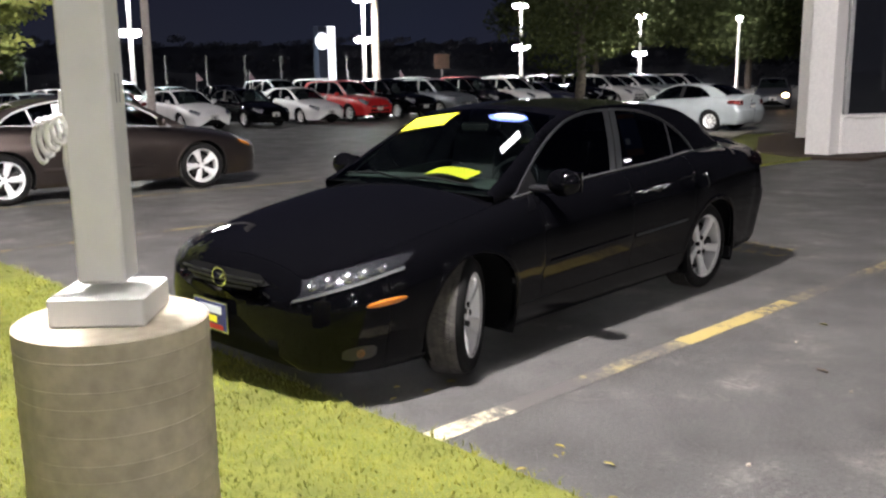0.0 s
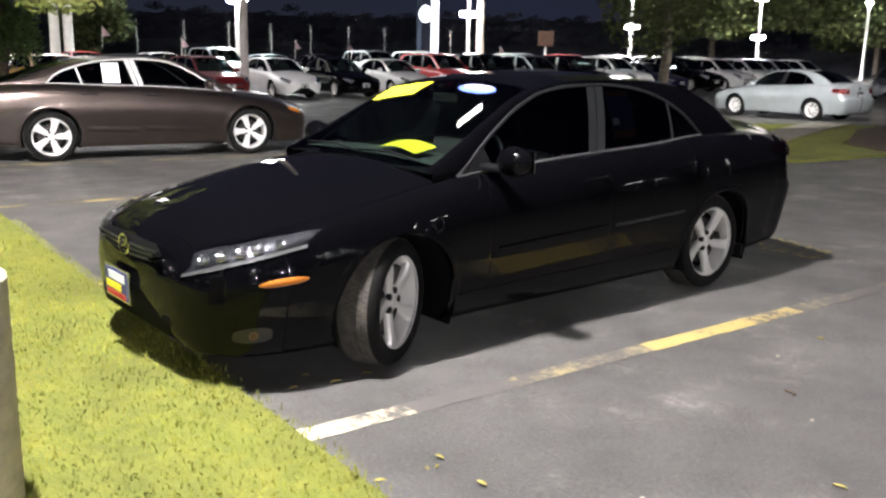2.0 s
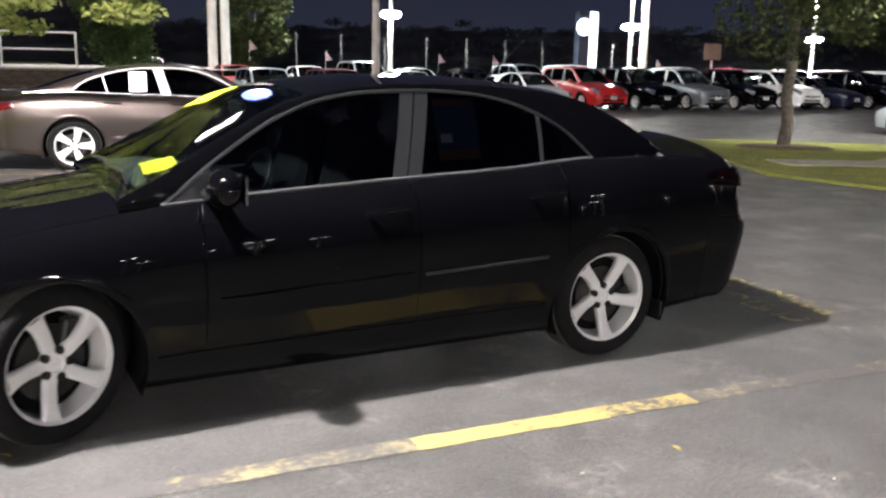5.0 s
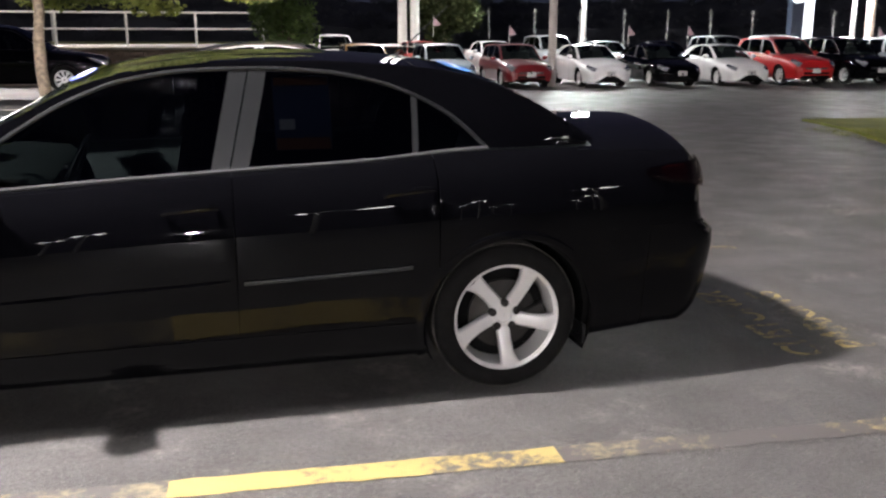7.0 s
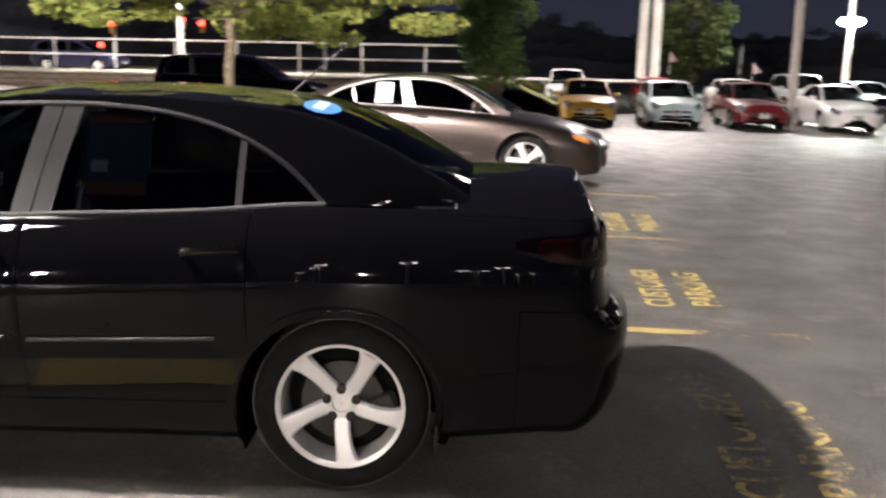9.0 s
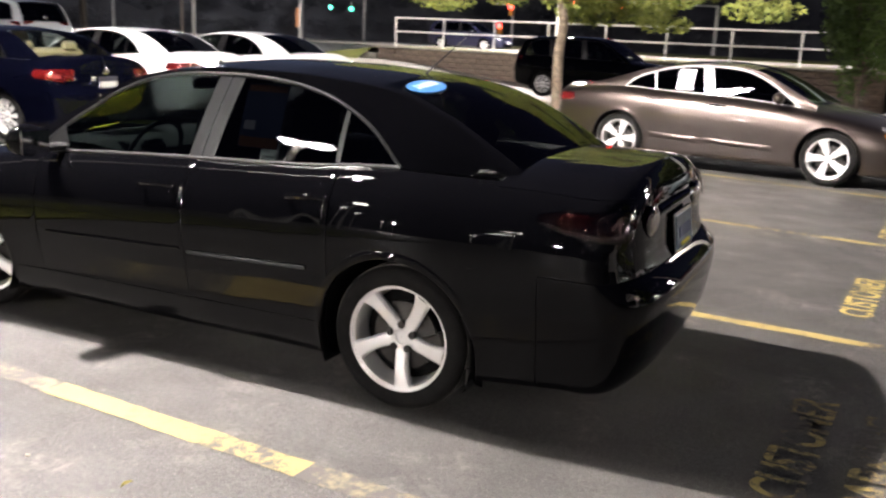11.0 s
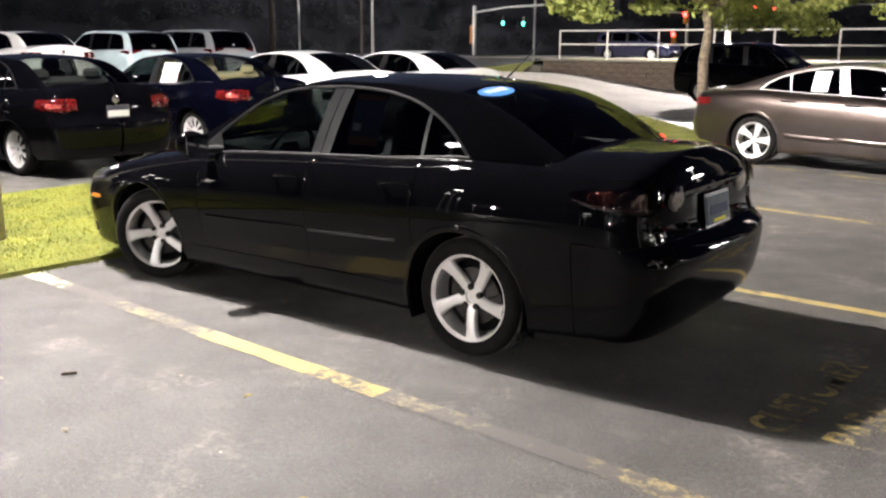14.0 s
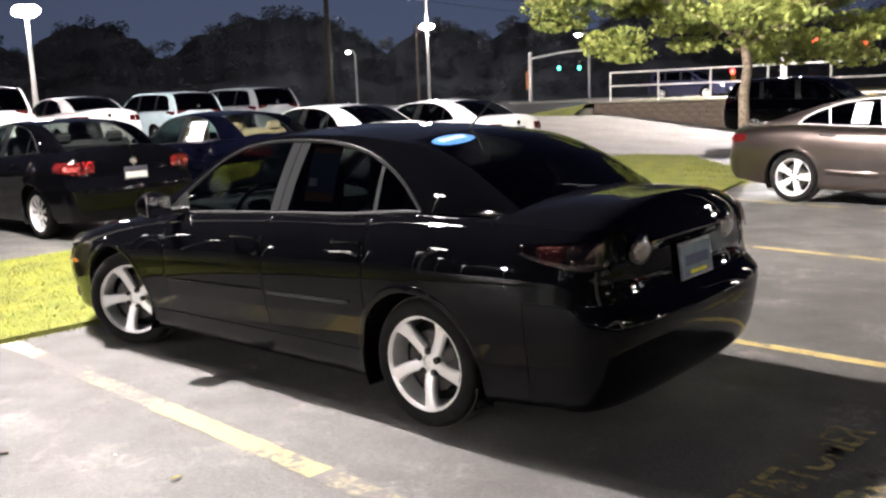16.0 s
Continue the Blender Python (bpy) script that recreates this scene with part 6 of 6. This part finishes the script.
mast = thing("signal_mast", "traffic signal mast with a long arm", "traffic signal", pose(-57.6, 75.0, -0.3))
part("mast", Mesh().tube([(0, 0, 0), (0, 0, 6.0)], 0.22, 10), GALV, mast)
part("arm", Mesh().tube([(0, 0, 5.3), (4, 0, 5.75), (9, 0, 5.9)], 0.12, 8), GALV, mast)
part("sign_board", Mesh().box((-0.3, 0, 3.0), (0.7, 0.1, 2.0), 0.03), ORANGE, mast, "orange-brown sign board")
for x, z, gm in ((4.0, 4.4, GREEN_GLOW), (6.6, 4.3, GREEN_GLOW)):
    hd = part("signal_head", Mesh().box((x, 0, z), (0.4, 0.35, 1.0), 0.05), TRIM, mast)
    part("lens", Mesh().ball((x, -0.2, z - 0.25), (0.2, 0.08, 0.2), 8), gm, hd)


def signal(x, y, z, label, r=0.22):
    ob = thing("traffic_signal", label, "traffic signal", pose(x, y, z), "traffic signals")
    part("housing", Mesh().box((0, 0, -0.2), (0.42, 0.3, 1.1), 0.05), mat("signal_yellow", (0.45, 0.22, 0.02), 0.5), ob)
    part("lens", Mesh().ball((0, -0.17, 0.1), (r, 0.08, r), 10), RED_GLOW, ob, "lit red lens")
    part("visor", Mesh().lathe([(r * 1.2, -0.15), (r * 1.2, -0.4)], 14, "y", (0, 0, 0.1), a0=0, a1=180), TRIM, ob)
    return ob


def mast_arm(x, y, z0, z1, reach):
    ob = thing("signal_pole", "galvanised signal pole with an arm", "traffic signal", pose(x, y, 0))
    part("mast", Mesh().tube([(0, 0, z0), (0, 0, z1)], 0.14, 10), GALV, ob)
    part("arm", Mesh().tube([(0, 0, z1), (reach * 0.5, 0, z1 + 0.12), (reach, 0, z1 + 0.15)], 0.08, 8), GALV, ob)


# street lamps and small distant lights
def street_lamp(x, y, h, reach, gm=GLOW):
    ob = thing("street_lamp", "distant street lamp on a curved arm", "street lamp", pose(x, y, ground_z(x, y)), "street lamps")
    part("shaft", Mesh().tube([(0, 0, 0), (0, 0, h - 0.4), (reach * 0.3, 0, h), (reach, 0, h)], 0.09, 8), GALV, ob)
    part("lens", Mesh().ball((reach, 0, h - 0.08), (0.28, 0.16, 0.12), 8), gm, ob)


street_lamp(-60.0, 52.3, 5.4, -1.0)
street_lamp(-36.7, 56.3, 5.4, -1.0)
street_lamp(84.0, 107.0, 2.9, 0.6, AMBER_GLOW)


signal(-34.5, 78.0, 4.4, "traffic signal showing a red light")
for t_x, t_y, t_z in ((-35.6, 78.0, 2.6), (-27.9, 78.0, 4.9), (-26.1, 78.0, 4.65), (-23.5, 78.0, 4.6)):
    signal(t_x, t_y, t_z, "traffic signal showing a red light")
mast_arm(-34.5, 78.4, -0.3, 4.6, -2.0)
mast_arm(-15.0, 78.4, -0.3, 5.0, -12.0)
board = thing("notice_board", "brown square notice board on a post", "sign", pose(38.0, 39.4, -0.3))
part("post", Mesh().tube([(0, 0, 0), (0, 0, 2.2)], 0.05, 8), GALV, board)
part("panel", Mesh().box((0, 0, 2.7), (1.0, 0.06, 0.95), 0.01, Matrix.Rotation(-0.7, 3, "Z")), mat("brown_board", (0.12, 0.07, 0.045), 0.7, var=0.15), board)

# ------------------------------------------------------------------ trees
trng = np.random.default_rng(11)


def leaves(clumps, n, size, flat=0.6):
    """Leaf sprays scattered round clumps: (x, y, z, rx, ry, rz)."""
    g = Mesh()
    w = np.array([c[3] * c[4] * c[5] for c in clumps]) ** 0.67
    pick = trng.choice(len(clumps), n, p=w / w.sum())
    R = trng.normal(size=(n, 3))
    R /= np.linalg.norm(R, axis=1)[:, None]
    rad = trng.random(n) ** 0.42
    A = trng.normal(size=(n, 2, 3))
    S = size * (0.6 + 0.8 * trng.random(n))
    C = np.array(clumps)[pick]
    p = C[:, :3] + R * C[:, 3:6] * rad[:, None]
    u = A[:, 0] * (1, 1, flat)
    u /= np.linalg.norm(u, axis=1)[:, None]
    v = np.cross(u, A[:, 1])
    v /= np.linalg.norm(v, axis=1)[:, None] + 1e-9
    u, v = u * S[:, None], v * S[:, None] * 0.5
    q = np.stack([p - u, p - v * 0.9 - u * 0.1, p + u, p + v * 0.9 - u * 0.1], 1).reshape(-1, 3)
    g.v, g.f = q.tolist(), np.arange(4 * n).reshape(-1, 4).tolist()
    return g


def tree(name, x, y, fork, r, centre, rad, nclump, nleaf, size, leaf, label, clump=0.42, hang=0.0, bark=BARK):
    """Tapered trunk, limbs that reach the clumps, and a crown with gaps."""
    z0 = ground_z(x, y)
    ob = thing(name, label, "tree", pose(x, y, z0))
    cl = []
    for i in range(nclump):
        d = trng.normal(size=3)
        d /= np.linalg.norm(d)
        k = 0.45 + 0.5 * trng.random()
        q = clump * (0.7 + 0.6 * trng.random())
        cl.append((centre[0] - x + d[0] * rad[0] * k, centre[1] - y + d[1] * rad[1] * k, centre[2] - z0 + d[2] * rad[2] * k - hang * trng.random(), rad[0] * q * 0.75, rad[1] * q * 0.75, rad[2] * q * 0.6))
    lean = [(0.03 * math.sin(2 * k), 0.03 * math.cos(3 * k), fork * k / 5) for k in range(6)]
    tr = part("trunk", Mesh().tube(lean, r, 12, r * 0.72), bark, ob, "rough brown trunk")
    for c in cl[: min(len(cl), 14)]:
        b = Vector((lean[-1][0], lean[-1][1], fork * (0.93 + 0.06 * trng.random())))
        e = Vector(c[:3])
        m = (b + e) / 2 + Vector((0, 0, 0.12 * (e - b).length))
        part("limb", Mesh().tube([b, (b + m) / 2 + Vector((0, 0, 0.05)), m, (m + e) / 2, e], r * 0.42, 6, r * 0.08), bark, tr)
    part("crown", leaves(cl, nleaf, size), leaf, ob, "crown of many small leaves", smooth=False)
    return ob


tree("locust_tree", -1.72, 11.4, 2.35, 0.105, (-1.6, 11.6, 3.75), (4.6, 3.0, 1.7), 110, 46000, 0.058, LEAF_YEL, "locust tree with feathery yellow-green leaves over the lawn", 0.19, 0.75)
tree("small_tree", 2.4, 20.0, 0.9, 0.09, (2.4, 20.0, 2.6), (1.15, 1.15, 1.9), 26, 11000, 0.075, LEAF_GREEN, "small dense green tree beside the lot", 0.5)
tree("lot_tree", 11.6, 45.0, 1.6, 0.16, (11.6, 45.0, 3.7), (1.9, 1.9, 2.4), 26, 7000, 0.16, LEAF_DARK, "round green tree behind the parked rows", 0.5)
tree("island_tree", 13.8, 9.1, 2.6, 0.13, (14.5, 9.5, 5.4), (2.9, 2.7, 2.9), 40, 44000, 0.07, LEAF_DARK, "dark green tree in a mulch ring on the lawn island", 0.5, 0.6, BARK_DARK)
tree("lot_edge_tree", 75.5, 55.5, 3.5, 0.35, (75.5, 55.5, 9.6), (10.0, 9.5, 7.4), 60, 34000, 0.30, LEAF_DARK, "tall dark leafy tree at the far edge of the lot", 0.42, 1.6, BARK_DARK)
tree("lot_edge_tree", 84.5, 43.0, 3.5, 0.35, (84.5, 43.0, 9.0), (9.5, 9.0, 7.0), 60, 34000, 0.30, LEAF_DARK, "tall dark leafy tree at the far edge of the lot", 0.42, 1.6, BARK_DARK)

# rounded tree masses: bearing, half width, height
HUMPS = [(-20, 8, 5.0), (-6, 9, 5.5), (9, 8, 5.0), (24, 9, 5.4), (39, 8, 5.0), (53, 8, 5.4), (66, 8, 5.0), (78, 7, 5.6), (88, 7, 7.2), (97, 6, 8.6), (105, 6, 10.0), (112, 5, 11.4), (119.5, 6, 12.2), (127, 5, 11.2), (133.5, 5, 10.6), (144.0, 8.5, 12.4), (155.5, 5, 11.8), (163, 5, 11.0), (171, 7, 12.6), (182, 8, 11.6), (194, 8, 12.4), (206, 8, 11.0)]


def skyline(deg):
    """Height of the far woods at a bearing."""
    return max([5.6 if deg < 90 else 7.4] + [h * math.sqrt(1 - ((deg - c) / w) ** 2) for c, w, h in HUMPS if abs(deg - c) < w])


woods = []
for i in range(260):
    deg = -25 + 235 * i / 259
    a, h, d = radians(deg), skyline(deg), 104 + 6 * trng.random()
    for k in range(4):
        woods.append((d * math.cos(a) + 0.8 * trng.normal(), d * math.sin(a) + 0.8 * trng.normal(), h * (0.2 + 0.24 * k) + 0.3 * trng.normal(), 1.2, 1.2, h * 0.09))
# leaf colour lifted to blue-grey, standing in for ambient night light on the woods
single("far_woods", leaves(woods, 190000, 0.17), mat("woodland_leaf_ambient", (0.050, 0.052, 0.062), 1.0, var=0.3, vscale=0.1, spec=0.0), "dark wooded skyline beyond the lot", "woods", kind="stuff", smooth=False)

core = Mesh()
rr = []
for i in range(480):
    deg = -28 + 241 * i / 479
    a, h = radians(deg), skyline(deg) * (0.93 + 0.08 * trng.random())
    rr.append([((112 + k) * math.cos(a), (112 + k) * math.sin(a), z) for z, k in ((-0.5, -2.0), (h * 0.4, -3.0 + trng.random()), (h * 0.8, -1.0 + 2 * trng.random()), (h, 1.5), (h * 0.7, 6.0), (-0.5, 8.0))])
single("far_woods", core.grid(rr), MATS["woodland_leaf_ambient"], "dense dark mass of the far woods", "woods", kind="stuff")

# overhead wires
wires = thing("overhead_wires", "thin dark overhead wires between poles", "wires", pose(0, 0, 0))
for z in (11.5, 12.6, 13.0):
    part("wire", Mesh().tube([(-60, 49.2 - 55 + 11 * k, z - 1.3 * math.sin(math.pi * k / 5)) for k in range(6)], 0.025, 5), TRIM, wires)
    part("wire", Mesh().tube([(-60, 49.2 + 12 * k, z - 1.3 * math.sin(math.pi * k / 5)) for k in range(6)], 0.025, 5), TRIM, wires)
post("utility_pole", -60.0, -5.8, 14.0, 0.3, WOOD_POLE, "tall dark utility pole")

# ------------------------------------------------------------------ showroom
show = thing("showroom", "white showroom with square columns and a large window", "building", pose(13.2, 3.0, 0, 0, 0, 0), kind="structure")
part("column", Mesh().box((0.30, 0.18, 2.6), (0.46, 0.46, 5.2), 0.01), STUCCO, show, "square white column")
part("column", Mesh().box((4.72, 2.45, 2.6), (0.5, 0.5, 5.2), 0.01), STUCCO, show, "square white column")
tw = Matrix.Rotation(radians(-24), 3, "Z")
ux, uy = math.cos(radians(-24)), math.sin(radians(-24))


def along(d, o=0.0, z=0.0):
    return (0.42 + ux * d - uy * o, 0.05 + uy * d + ux * o, z)


part("sill_wall", Mesh().box(along(5.0, 0.0, 0.36), (9.8, 0.26, 0.72), 0.006, tw), STUCCO, show, "low white wall under the window")
part("sill", Mesh().box(along(5.0, -0.03, 0.745), (9.8, 0.36, 0.05), 0.008, tw), STUCCO, show)
part("window_head", Mesh().box(along(5.0, 0.0, 4.6), (9.8, 0.26, 1.2), 0.006, tw), STUCCO, show)
for d in (0.22, 2.6, 5.0, 7.4, 9.8):
    part("window_frame", Mesh().box(along(d, 0.0, 2.4), (0.09, 0.16, 3.3), 0.006, tw), GALV, show)
for d in (1.41, 3.8, 6.2, 8.6):
    part("pane", Mesh().box(along(d, 0.02, 2.4), (2.3, 0.012, 3.25), 0, tw), mat("dark_window_glass", (0.012, 0.013, 0.016), 0.04, 0.0, 1.0), show, "dark reflecting window pane", smooth=False)
part("roof", Mesh().box(along(5.0, 3.0, 5.4), (11.5, 8.0, 0.5), 0.02, tw), STUCCO, show)
part("back_wall", Mesh().box(along(5.0, 0.5, 2.5), (9.6, 0.1, 5.0), 0, tw), CORE, show)

# ------------------------------------------------------------------ litter on the asphalt
lit = np.random.default_rng(3)
LEAF_LITTER = mat("fallen_leaf", (0.30, 0.25, 0.06), 0.8, var=0.3, vscale=20.0)
PALE_GRIT = mat("pale_grit", (0.42, 0.38, 0.30), 0.8, var=0.3, vscale=30.0)
for x, y, n in ((-0.55, -1.95, 5), (-0.45, -0.95, 4), (-0.62, -2.3, 4), (0.7, -2.9, 1), (1.6, -3.2, 1), (2.4, -2.0, 1), (3.1, -2.6, 1), (-0.6, 2.2, 3)):
    for i in range(n):
        a, s = lit.random() * 6.28, 0.013 + 0.016 * lit.random()
        px, py = x + 0.14 * lit.normal(), y + 0.14 * lit.normal()
        gq = Mesh()
        rr = []
        for k in range(5):
            u = k / 4
            w = s * 0.45 * math.sin(math.pi * min(0.98, max(0.06, u)))
            rr.append([(px + math.cos(a) * s * 2 * u + math.sin(a) * w * q, py + math.sin(a) * s * 2 * u - math.cos(a) * w * q, 0.006 + 0.012 * u * (1 - u) + 0.006 * abs(q)) for q in (-1, 0, 1)])
        single("fallen_leaf", gq.grid(rr), LEAF_LITTER, "small dry yellow leaf lying on asphalt", "leaf", "fallen leaves")
for i in range(26):
    px, py = -0.3 + 5.5 * lit.random(), -4.6 + 2.9 * lit.random()
    a, s = lit.random() * 6.28, 0.008 + 0.014 * lit.random()
    single("pebble", Mesh().ball((px, py, s * 0.3), (s, s * 0.6, s * 0.45), 4), PALE_GRIT, "pale grit pebble on the asphalt", "pebble", "grit pebbles")
for px, py, a in ((2.55, -3.05, 0.2), (1.35, -2.35, 1.0)):
    single("twig", Mesh().tube([(px, py, 0.012), (px + 0.03 * math.cos(a), py + 0.03 * math.sin(a), 0.014), (px + 0.07 * math.cos(a + 0.2), py + 0.07 * math.sin(a + 0.2), 0.01)], 0.007, 6), BARK, "short dark twig on the asphalt", "twig")
